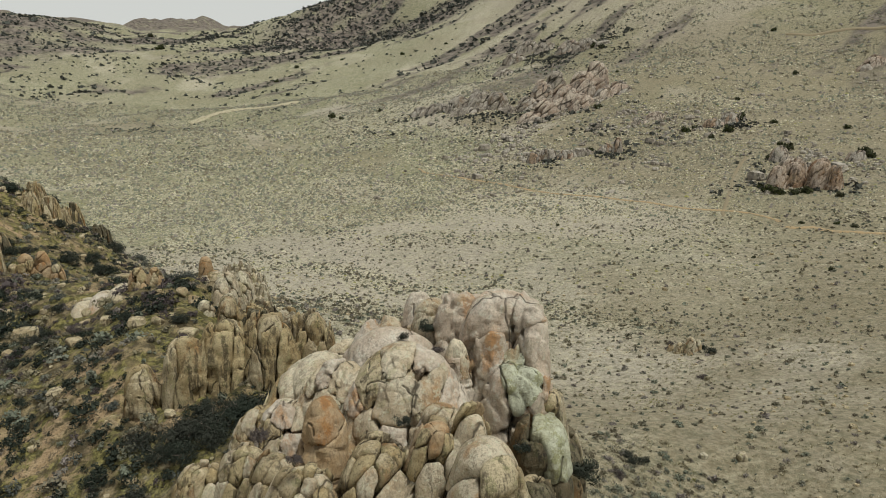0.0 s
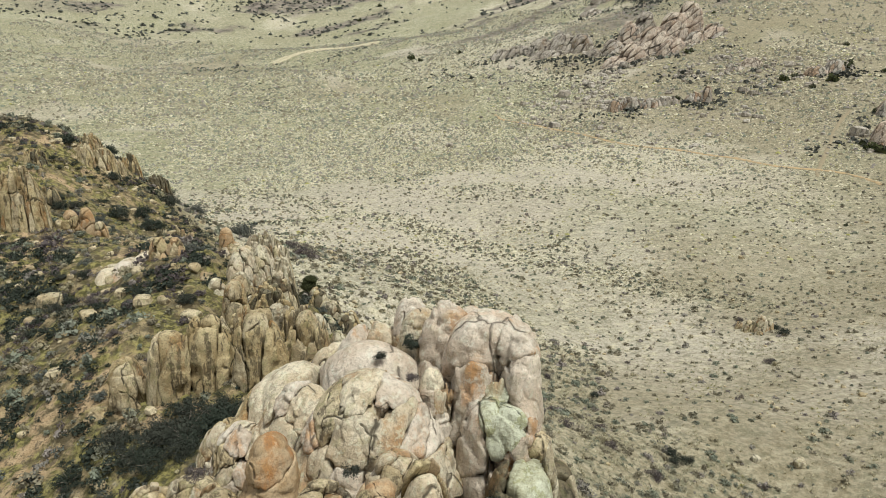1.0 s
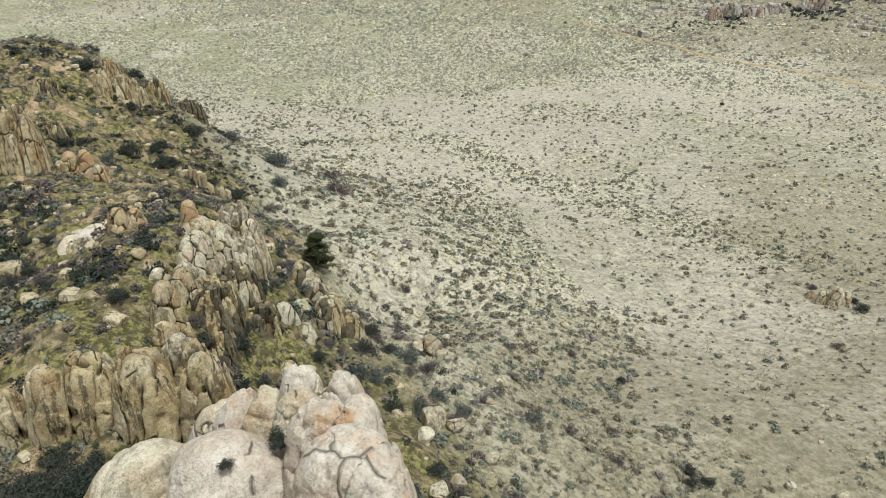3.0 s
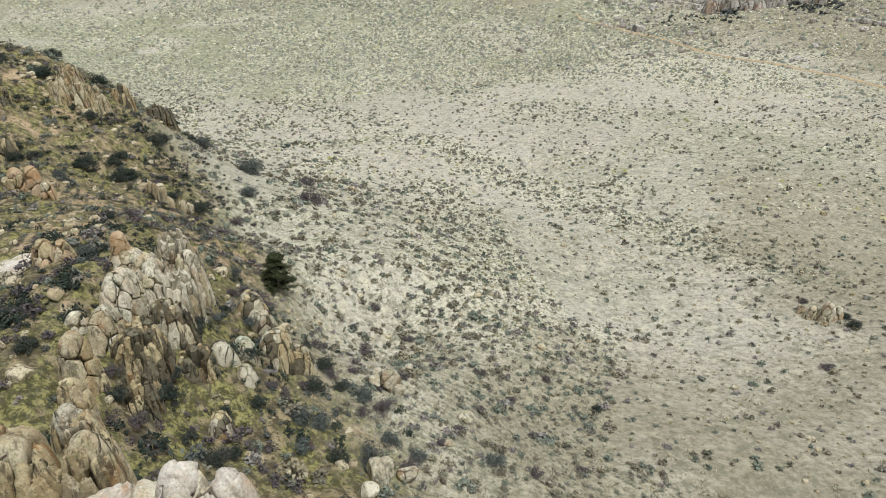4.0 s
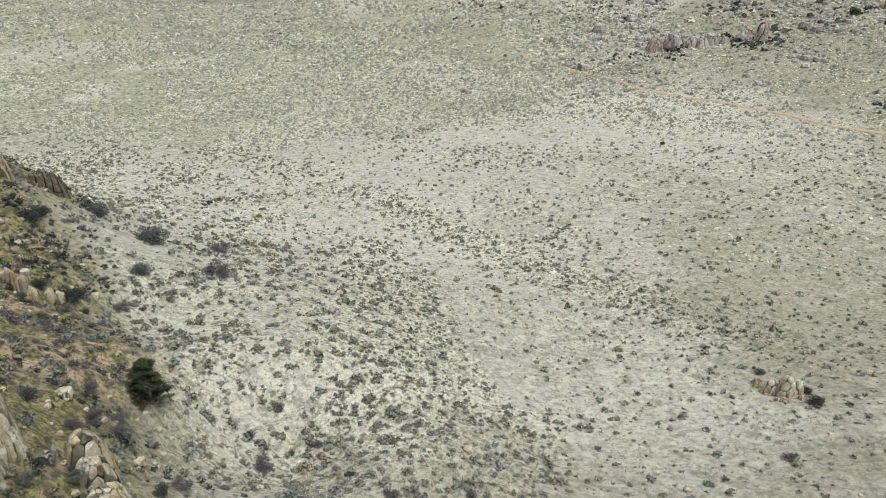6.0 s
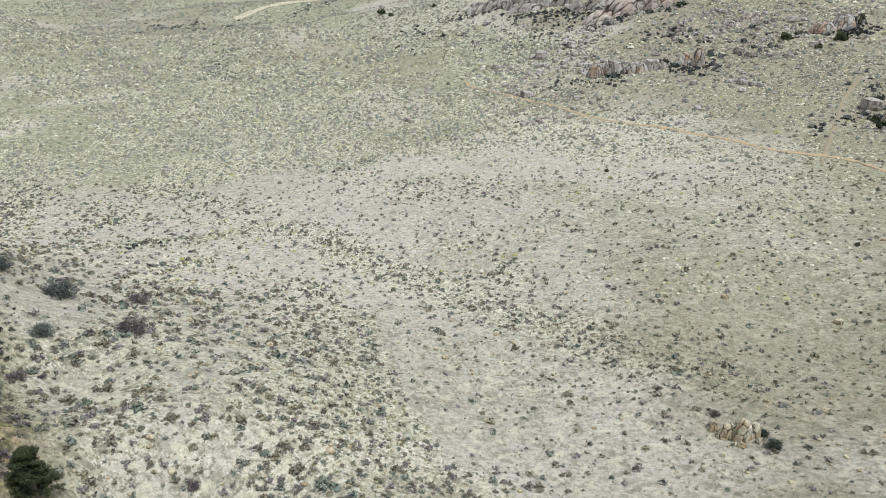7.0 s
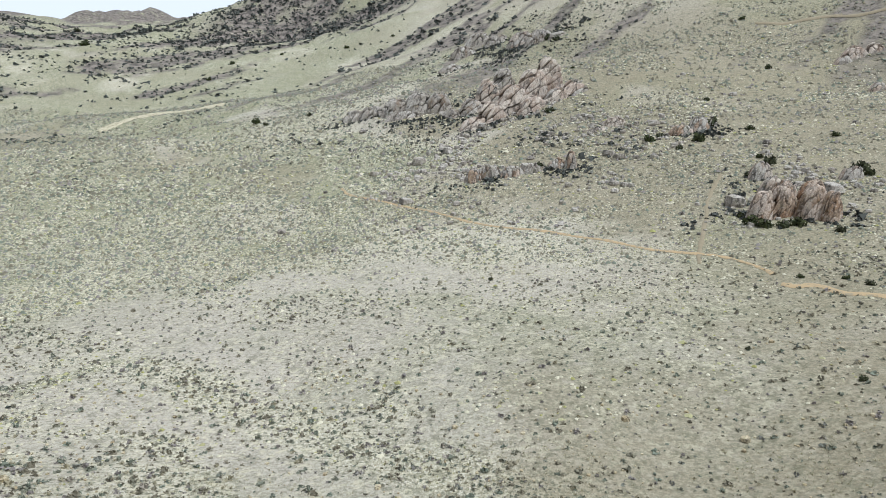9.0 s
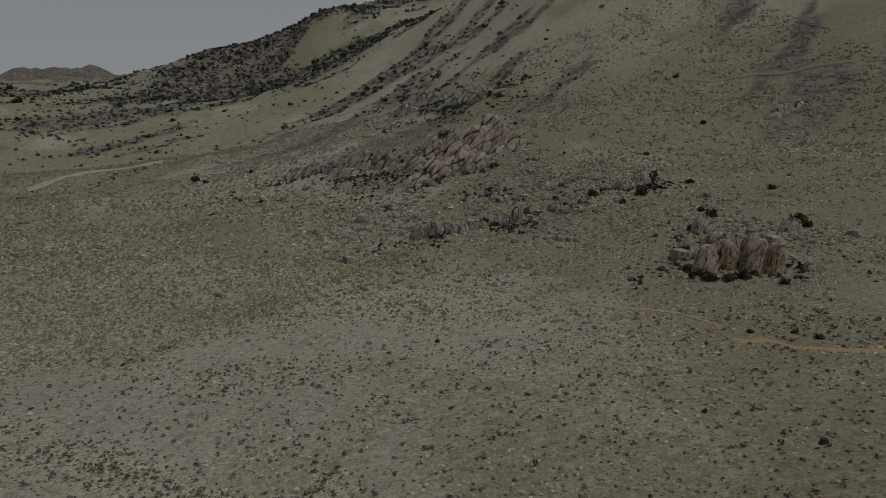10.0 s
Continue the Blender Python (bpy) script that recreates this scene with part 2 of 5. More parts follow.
def rock_material(name, pale, warm, stain, dark, lichen=0.3, streak=0.6, zoom=1.0):
    """Weathered granite: patches, iron stains, run-off streaks, lichen, grit and hairline joints."""
    n = Nodes(name, 0.88)
    big, mid, fine = n.noise(0.6 * zoom, 5, 0.62), n.noise(2.2 * zoom, 6, 0.68), n.noise(11 * zoom, 5, 0.7)
    c = n.mix(n.ramp(big, 0.42, 0.58), pale, warm)
    c = n.mix(n.math("MULTIPLY", n.ramp(n.noise(0.9 * zoom, 5, 0.6, (1, 1, 0.4)), 0.49, 0.64), n.ramp(n.random(), 0.3, 0.8)), c, stain)
    c = n.mix(n.math("MULTIPLY", n.ramp(n.noise(2.6 * zoom, 6, 0.7, (1, 1, 0.11)), 0.51, 0.60), streak), c, dark)
    c = n.mix(n.math("MULTIPLY", n.ramp(mid, 0.54, 0.60), lichen), c, tuple(k * pale[1] for k in (0.52, 0.53, 0.24)))
    c = n.mix(n.math("MULTIPLY", n.ramp(fine, 0.5, 0.60), 0.38), c, dark)
    c = n.mix(n.math("MULTIPLY", n.ramp(n.noise(4.0 * zoom, 6, 0.75), 0.54, 0.60), 0.5), c, tuple(min(0.75, 1.2 * v) for v in pale))
    c = n.mix(n.ramp(n.random(), 0.0, 1.0, 0.0, 0.16), c, dark)
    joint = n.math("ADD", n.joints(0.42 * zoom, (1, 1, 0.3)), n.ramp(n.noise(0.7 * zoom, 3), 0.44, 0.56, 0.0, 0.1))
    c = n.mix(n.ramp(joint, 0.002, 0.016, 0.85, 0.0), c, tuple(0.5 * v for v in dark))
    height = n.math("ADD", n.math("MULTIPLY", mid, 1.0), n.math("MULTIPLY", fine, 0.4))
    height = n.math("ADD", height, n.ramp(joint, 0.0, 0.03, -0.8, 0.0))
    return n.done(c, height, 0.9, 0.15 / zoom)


def leaf_material(name, a, b, roughness=0.85):
    n = Nodes(name, roughness)
    geo = n.tree.nodes.new("ShaderNodeNewGeometry").outputs["Random Per Island"]
    c = n.mix(geo, a, b)
    c = n.mix(n.math("MULTIPLY", n.random(), 0.35), c, (0.085, 0.075, 0.065))
    return n.done(c)


def sage_material():
    n = Nodes("sagebrush_leaves", 0.9)
    geo = n.tree.nodes.new("ShaderNodeNewGeometry").outputs["Random Per Island"]
    tint = n.attr("tint")
    a = n.mix(n.ramp(tint, 0.2, 0.55), (0.235, 0.207, 0.148), (0.222, 0.25, 0.194))
    a = n.mix(n.ramp(tint, 0.6, 0.8), a, (0.30, 0.265, 0.25))
    a = n.mix(n.ramp(tint, 0.86, 0.95), a, (0.36, 0.32, 0.21))
    return n.done(n.mix(n.math("MULTIPLY", geo, 0.4), a, (0.08, 0.08, 0.06)))


GROUND = ground_material()
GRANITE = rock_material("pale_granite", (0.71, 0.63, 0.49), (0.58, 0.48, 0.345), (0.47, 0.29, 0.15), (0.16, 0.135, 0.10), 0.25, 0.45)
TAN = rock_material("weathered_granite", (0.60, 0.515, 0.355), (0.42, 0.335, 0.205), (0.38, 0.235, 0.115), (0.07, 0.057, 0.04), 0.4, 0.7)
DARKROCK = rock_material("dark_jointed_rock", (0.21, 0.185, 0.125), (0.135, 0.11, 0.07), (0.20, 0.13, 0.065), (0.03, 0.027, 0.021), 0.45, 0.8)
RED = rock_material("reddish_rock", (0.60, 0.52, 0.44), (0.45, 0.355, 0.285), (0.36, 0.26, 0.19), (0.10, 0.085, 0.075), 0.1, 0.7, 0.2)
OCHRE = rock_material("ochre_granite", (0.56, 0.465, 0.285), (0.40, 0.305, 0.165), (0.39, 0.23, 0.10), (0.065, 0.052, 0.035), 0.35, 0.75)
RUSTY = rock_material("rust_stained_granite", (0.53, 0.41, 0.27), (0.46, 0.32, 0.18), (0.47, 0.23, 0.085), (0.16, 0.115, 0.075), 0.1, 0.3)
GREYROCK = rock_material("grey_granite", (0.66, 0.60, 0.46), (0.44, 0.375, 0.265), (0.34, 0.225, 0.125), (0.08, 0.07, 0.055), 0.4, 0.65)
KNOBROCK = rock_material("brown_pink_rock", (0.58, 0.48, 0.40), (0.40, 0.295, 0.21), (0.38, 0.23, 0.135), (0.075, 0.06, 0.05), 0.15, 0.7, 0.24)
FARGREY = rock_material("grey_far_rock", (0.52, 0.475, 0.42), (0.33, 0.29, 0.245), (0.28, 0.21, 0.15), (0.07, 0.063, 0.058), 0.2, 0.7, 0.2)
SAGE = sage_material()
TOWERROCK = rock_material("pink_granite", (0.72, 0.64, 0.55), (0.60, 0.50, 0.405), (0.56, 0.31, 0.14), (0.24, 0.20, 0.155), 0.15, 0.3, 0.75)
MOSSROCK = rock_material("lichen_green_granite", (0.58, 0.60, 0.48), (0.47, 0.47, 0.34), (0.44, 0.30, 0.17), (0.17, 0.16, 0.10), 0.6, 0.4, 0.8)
BUSH = leaf_material("dark_green_leaves", (0.019, 0.027, 0.020), (0.050, 0.063, 0.048))
GREYBUSH = leaf_material("grey_green_leaves", (0.062, 0.075, 0.066), (0.14, 0.155, 0.14))
# far leaves: the haze of distance is mixed into this blue-grey
FARBUSH = leaf_material("haze_grey_brush", (0.035, 0.044, 0.040), (0.12, 0.13, 0.115))
TWIGS = leaf_material("bare_purple_twigs", (0.070, 0.058, 0.060), (0.15, 0.125, 0.125))
JUNIPER = leaf_material("juniper_needles", (0.026, 0.036, 0.012), (0.070, 0.080, 0.028))


def bark_material():
    n = Nodes("grey_bark", 0.9)
    f = n.noise(9, 4, 0.6, (1, 1, 0.2))
    return n.done(n.mix(f, (0.12, 0.10, 0.085), (0.27, 0.235, 0.20)), f, 0.6, 0.02)


BARK = bark_material()


# ---- ground: one sheet out to the horizon, finer near the spur ----
def trail_weight(x, y):
    """The narrow dirt track over the meadow and up the slope."""
    w = np.zeros(np.shape(x))
    dx, dy = 0.7 * vnoise(x * 0.12, y * 0.12, 0, 61), 0.7 * vnoise(x * 0.12, y * 0.12, 5, 62)
    for (ax, ay), (bx, by), wide in TRACK:
        t = np.clip(((x - ax) * (bx - ax) + (y - ay) * (by - ay)) / ((bx - ax) ** 2 + (by - ay) ** 2), 0, 1)
        d = np.hypot(x - ax - t * (bx - ax) + dx, y - ay - t * (by - ay) + dy)
        w = np.maximum(w, 1 - smooth(wide * 0.5, wide * 1.15, d))
    return w


TRACK = [((-9, 333), (3, 309), 0.9), ((3, 309), (22, 285), 1.0), ((22, 285), (43, 256), 0.9), ((43, 256), (57, 244), 0.8), ((57, 244), (79, 219), 0.8), ((79, 219), (93, 205), 1.0),
         ((93, 205), (97, 184), 1.0), ((97, 184), (108, 172), 2.2), ((85, 203), (101, 237), 1.6), ((101, 237), (114, 264), 1.9), ((114, 264), (120, 273), 1.6),
         ((-180, 529), (-168, 548), 5.0), ((-168, 548), (-148, 570), 3.0), ((-148, 570), (-108, 570), 2.0), ((228, 484), (263, 477), 1.2), ((263, 477), (302, 452), 1.2)]


def wander(x, y):
    """Bends a plan's lines so that no edge runs straight."""
    return x + 26 * fbm(x / 70, y / 70, 11, 4, 33, 0.6), y + 26 * fbm(x / 70, y / 70, 17, 4, 34, 0.6)


DRAIN = [((43, 299), (7, 275)), ((7, 275), (-23, 241)), ((-23, 241), (-39, 216)), ((-153, 507), (-246, 505)), ((-153, 507), (-113, 572)), ((-118, 352), (-168, 426)), ((-34, 166), (-60, 148))]


def drain(x, y):
    """Dark lines of brush along the dry drainages."""
    w = np.zeros(np.shape(x))
    bx0, by0 = x + 5 * fbm(x / 16, y / 16, 3, 3, 35), y + 5 * fbm(x / 16, y / 16, 9, 3, 36)
    for (ax, ay), (bx, by) in DRAIN:
        t = np.clip(((bx0 - ax) * (bx - ax) + (by0 - ay) * (by - ay)) / ((bx - ax) ** 2 + (by - ay) ** 2), 0, 1)
        d = np.hypot(bx0 - ax - t * (bx - ax), by0 - ay - t * (by - ay))
        w = np.maximum(w, np.exp(-(d / (2.2 + 0.006 * ay)) ** 2))
    return w


def cover(x, y):
    """How well the meadow is covered with sage and grass, 0 to 1; bare swaths run slantwise between."""
    w = fbm(x / 30, y / 30, 2, 3, 83)
    u, v = 0.8 * x + 0.6 * y, -0.6 * x + 0.8 * y
    p = 0.12 + 0.75 * fbm(u / 24 + 0.5 * w, v / 55 + 0.5 * w, 5, 5, 81, 0.6) + 0.25 * fbm(x / 7, y / 9, 3, 3, 85)
    slant = x - 8 + 0.55 * (y - 88) + 9 * w
    p = p + 0.45 * smooth(10, -14, slant) * smooth(200, 160, y) - 0.75 * smooth(-4, 14, slant) * smooth(222, 190, y + 0.2 * x) + 0.35 * smooth(200, 250, y) * smooth(90, 20, x)
    for (ax, ay), (bx, by) in (((-80, 201), (-24, 162)), ((-24, 162), (22, 124)), ((22, 124), (40, 112))):
        t = np.clip(((x - ax) * (bx - ax) + (y - ay) * (by - ay)) / ((bx - ax) ** 2 + (by - ay) ** 2), 0, 1)
        p = np.maximum(p, 0.8 * np.exp(-(np.hypot(x - ax - t * (bx - ax) + 5 * w, y - ay - t * (by - ay)) / 5) ** 2) - 0.1)
    return np.clip(smooth(-0.35, 0.75, p + 0.35 * fbm(x / 45, y / 22, 21, 4, 37, 0.6) * smooth(120, 200, y)) + 0.8 * drain(x, y), 0, 1.6)


def scree_weight(x, y):
    """Dark broken rock: bands on the mountain, the far wooded knolls, strips of dark stone."""
    far = smooth(-0.35, 0.2, fbm(x / 130, y / 130, 1, 4, 71, 0.6) + 0.2) * smooth(925, 985, y + 0.12 * (x + 200)) * smooth(-270, -170, x - 0.1 * (y - 1000)) * (1 - smooth(0, 110, x - 0.1 * (y - 1000)))
    left = smooth(-0.3, 0.3, fbm(x / 110, y / 110, 2, 4, 73, 0.6)) * smooth(-350, -480, x) * smooth(700, 850, y)
    strip = smooth(0.28, 0.5, fbm((x + 0.9 * y) / 160, (x - y) / 38, 3, 3, 75)) * smooth(430, 560, y + 0.4 * x)
    return np.clip(far * 1.3 + left + 0.95 * strip + 0.85 * smooth(1900, 2300, np.hypot(x, y)), 0, 1)



def zones(x, y):
    rocky, lines = spur(x, y), drain(x, y)
    near_x, near_y = x, y
    x, y = wander(x, y)
    rust = np.clip(rocky * smooth(0.0, 0.5, fbm(x * 0.09, y * 0.09, 2, 3, 41) + 0.5 * np.exp(-((near_x + 23) / 9) ** 2 - ((near_y - 41) / 7) ** 2)), 0, 1)
    rust = np.maximum(rust, 0.3 * smooth(0.62, 0.85, fbm(x * 0.09, y * 0.09, 7, 3, 43)))
    green = smooth(-0.1, 0.55, fbm(x * 0.018, y * 0.018, 3, 4, 47) + 0.35 * smooth(20, 120, -x)) * (0.3 + 0.7 * smooth(130, 230, y))
    green = np.maximum(green, 0.25 * smooth(16, -14, x - 0.15 * (y - 60)) * smooth(160, 100, y))
    green = np.maximum(green, smooth(20, -90, x - 0.1 * (y - 300)) * smooth(150, 270, y) * smooth(-0.9, -0.1, fbm(x / 45, y / 45, 6, 3, 46)))
    x, y = near_x, near_y
    green = np.maximum(green, 0.9 * lines)
    green = np.maximum(green, 0.8 * rocky * smooth(0.05, 0.4, fbm(x * 0.09, y * 0.09, 4, 2, 48)))
    x, y = wander(x, y)
    # brown soil; the extra weight to the right also paints in corner darkening
    brown = smooth(-0.5, 0.6, 0.5 * fbm(x / 60, y / 60, 9, 3, 49) + 1.3 * smooth(12, 56, x - 0.05 * (y - 60)) * (1 - 0.35 * smooth(115, 175, y)) + 0.62 * smooth(210, 320, y + 0.3 * x) - 0.7)
    brown = brown * (1 - 0.6 * smooth(400, 640, y))
    return np.stack([np.clip(rust, 0, 1), green, brown, np.ones_like(x)], -1)


def make_ground():
    front = np.radians(np.arange(-60, 60.01, 0.36))
    rear = np.radians(np.arange(64, 296.01, 4.0))
    theta = np.concatenate([front, rear])
    near = np.concatenate([[0.02, 1.0, 2.0], np.arange(3.0, 130, 0.55)])
    ring = np.concatenate([near, 130 * 1.013 ** np.arange(1, 275)])
    th, rr = np.meshgrid(theta, ring)
    x, y = 6 + rr * np.sin(th), -6 + rr * np.cos(th)
    x, y = x.ravel(), y.ravel()
    z = ground_z(x, y)
    nt, nr = len(theta), len(ring)
    i, j = np.meshgrid(np.arange(nr - 1), np.arange(nt), indexing="ij")
    a, b = (i * nt + j).ravel(), (i * nt + (j + 1) % nt).ravel()
    quads = np.stack([a, a + nt, b + nt, b], -1)
    me = build("ground", np.stack([x, y, z], -1), quads, GROUND, True, {"zone": ("FLOAT_COLOR", zones(x, y)), "scree": ("FLOAT", scree_weight(x, y)), "spur": ("FLOAT", spur(x, y)), "cover": ("FLOAT", cover(x, y))})
    return tagged(new("ground", me), "dry straw-coloured grassland with bare soil, rolling up to hills", "ground", kind="structure")


make_ground()


def track_material(name, a, b):
    n = Nodes(name, 0.95)
    c = n.mix(n.noise(1.5, 5, 0.6), a, b)
    return n.done(n.mix(n.ramp(n.noise(0.8, 6, 0.7), 0.49, 0.6), c, (0.31, 0.265, 0.18)))


DIRT = track_material("bare_dirt", (0.40, 0.285, 0.155), (0.48, 0.365, 0.22))
PALESOIL = track_material("bleached_soil", (0.47, 0.42, 0.29), (0.56, 0.51, 0.38))
WORN = track_material("worn_grass", (0.25, 0.205, 0.135), (0.32, 0.27, 0.185))


def dirt_track(label, points, wide, lift=0.12, material=None):
    """A narrow worn strip that follows the ground."""
    p = np.array(points, float)
    steps = np.linspace(0, len(p) - 1, 26 * (len(p) - 1) + 1)
    i = np.clip(np.floor(steps).astype(int), 0, len(p) - 2)
    f = (steps - i)[:, None]
    before, after = p[np.clip(i - 1, 0, len(p) - 1)], p[np.clip(i + 2, 0, len(p) - 1)]
    a, b = p[i], p[i + 1]
    line = 0.5 * (2 * a + (b - before) * f + (2 * before - 5 * a + 4 * b - after) * f ** 2 + (3 * a - before - 3 * b + after) * f ** 3)
    line = line + 0.8 * np.stack([vnoise(steps * 1.7, 0, 0, 63), vnoise(steps * 1.7, 9, 0, 64)], -1)
    d = np.gradient(line, axis=0)
    side = np.stack([-d[:, 1], d[:, 0]], -1) / np.linalg.norm(d, axis=1)[:, None]
    half = wide * (0.5 + 0.2 * vnoise(steps * 4, 3, 0, 65) + 0.16 * vnoise(steps * 13, 5, 0, 66))
    rows = [line + side * (half * k)[:, None] for k in (-1, -0.5, 0, 0.5, 1)]
    x, y = np.stack(rows, 1)[..., 0], np.stack(rows, 1)[..., 1]
    z = ground_z(x, y) + lift * np.array([0.2, 1, 0.8, 1, 0.2])
    n = len(line)
    r, c = np.meshgrid(np.arange(n - 1), np.arange(4), indexing="ij")
    a = (r * 5 + c).ravel()
    me = build("dirt_track", np.stack([x, y, z], -1).reshape(-1, 3), np.stack([a, a + 5, a + 6, a + 1], -1), material or DIRT)
    return tagged(new("dirt_track", me), label, "track", kind="structure")


dirt_track("narrow worn dirt track across the grassland", [(-9, 333), (3, 309), (22, 285), (43, 256), (57, 244), (69, 231), (79, 219), (93, 205), (97, 190)], 1.4, 0.25)
dirt_track("bare pale dirt of the lower track", [(94, 183), (99, 180), (104, 174), (110, 170), (120, 167)], 2.4, 0.3)
dirt_track("steep worn track up the slope", [(85, 203), (93, 220), (101, 237), (108, 252), (114, 264), (120, 273)], 1.1, 0.2, WORN)
dirt_track("bare pale ground beside the drainage", [(-182, 526), (-168, 548), (-148, 570), (-108, 570)], 7.0, 1.0, PALESOIL)
dirt_track("faint track high on the mountainside", [(228, 484), (263, 477), (288, 461), (310, 447)], 2.2, 1.2, WORN)


# ---- rocks ----
@functools.lru_cache(None)
def cube_grid(n):
    """Points and quads of a cube of side 2, each face n by n, welded."""
    g = np.linspace(-1, 1, n + 1)
    u, v = np.meshgrid(g, g, indexing="ij")
    pts, quads, at = [], [], 0
    for axis in range(3):
        for s in (-1, 1):
            p = np.zeros((n + 1, n + 1, 3))
            p[..., axis], p[..., (axis + 1) % 3], p[..., (axis + 2) % 3] = s, u, v
            i, j = np.meshgrid(np.arange(n), np.arange(n), indexing="ij")
            q = np.stack([i * (n + 1) + j, (i + 1) * (n + 1) + j, (i + 1) * (n + 1) + j + 1, i * (n + 1) + j + 1], -1).reshape(-1, 4)
            quads.append((q if s > 0 else q[:, ::-1]) + at)
            pts.append(p.reshape(-1, 3))
            at += (n + 1) ** 2
    pts, quads = np.concatenate(pts), np.concatenate(quads)
    key, back = np.unique(np.round(pts * 1000).astype(np.int64), axis=0, return_inverse=True)
    return key / 1000.0, back.reshape(-1)[quads]


def cut(p, seed, count, near, far, hard=0.9):
    """Breaks a rounded block along a few planes, as joints do."""
    g = np.random.default_rng(seed)
    for k in range(count):
        d = g.normal(size=3) * (1, 1, 0.55)
        d /= np.linalg.norm(d)
        over = np.maximum(0, p @ d - g.uniform(near, far))
        p = p - d * (over * hard)[:, None]
    return p


def rock_shape(n, seed, boxy, rough, crack, tall=1.0):
    """A weathered block of half size 1: rounded box, bulges, grit and joint cracks."""
    p, q = cube_grid(n)
    p = np.tan(p * 0.72) / np.tan(0.72)
    r = (np.abs(p) ** boxy).sum(1) ** (1 / boxy)
    p = p / r[:, None]
    d = p / np.linalg.norm(p, axis=1)[:, None]
    s = seed * 7.31
    px, py, pz = p[:, 0] + s, p[:, 1] - s, p[:, 2] * tall + s
    push = rough * (0.9 * fbm(px * 0.9, py * 0.9, pz * 0.9, 2, seed) + 0.35 * fbm(px * 2.6, py * 2.6, pz * 2.6, 3, seed + 9))
    line = fbm(px * 1.1, py * 1.1, pz * 0.55, 2, seed + 40)
    push = push - crack * np.exp(-(line / 0.035) ** 2)
    line = fbm(px * 1.6 + 5, py * 1.6, pz * 0.9, 2, seed + 60)
    push = push - 0.6 * crack * np.exp(-(line / 0.03) ** 2)
    return cut(p + d * push[:, None], seed + 5, 5, 0.74, 1.05, 0.62), q


def pillar_shape(n, seed):
    """An upright pillar: rounded across, straight-sided, with a worn top and a few long joints."""
    p, q = cube_grid(n)
    a, b = 2.5 + 0.5 * math.sin(seed), 5.0
    r = ((np.abs(p[:, 0]) ** a + np.abs(p[:, 1]) ** a) ** (b / a) + np.abs(p[:, 2]) ** b) ** (1 / b)
    p = p / r[:, None]
    d = p * (1, 1, 0.35)
    s = seed * 3.7
    px, py, pz = p[:, 0] + s, p[:, 1] - s, p[:, 2] * 2.2 + s
    push = 0.13 * fbm(px * 0.8, py * 0.8, pz * 0.6, 2, seed) + 0.06 * fbm(px * 2.8, py * 2.8, pz * 1.8, 3, seed + 5)
    push = push - 0.16 * np.exp(-(fbm(px * 1.2, py * 1.2, pz * 0.16, 2, seed + 21) / 0.06) ** 2)
    push = push - 0.10 * np.exp(-(vnoise(px * 0.4, py * 0.4, pz * 0.9, seed + 33) / 0.05) ** 2)
    p = cut(p, seed + 3, 5, 0.66, 1.0, 0.5)
    taper = 1 - 0.10 * (p[:, 2] + 1) * (0.5 + 0.5 * math.sin(seed * 1.3))
    return (p + d * push[:, None]) * np.stack([taper, taper, np.ones_like(taper)], -1), q


def shapes(kind, count, n, boxy, rough, crack, tall=1.0):
    made = []
    for i in range(count):
        v, q = rock_shape(n, 100 * len(kind) + i, boxy + 0.6 * math.sin(i * 2.1), rough, crack, tall)
        made.append((v, q))
    return made


SHAPES = {"boulder": shapes("boulder", 8, 17, 3.8, 0.17, 0.08), "column": [pillar_shape(18, 70 + i) for i in range(8)]}
MESHES = {}


def rock_mesh(kind, i, material):
    key = kind, i % len(SHAPES[kind]), material.name
    if key not in MESHES:
        v, q = SHAPES[kind][key[1]]
        MESHES[key] = build(kind, v, q, material)
    return MESHES[key]


def outcrop(name, label, x, y, z, category="rock", group=""):
    ob = new(name)
    ob.location = (x, y, z)
    return tagged(ob, label, category, group)


BLOCKS = {}


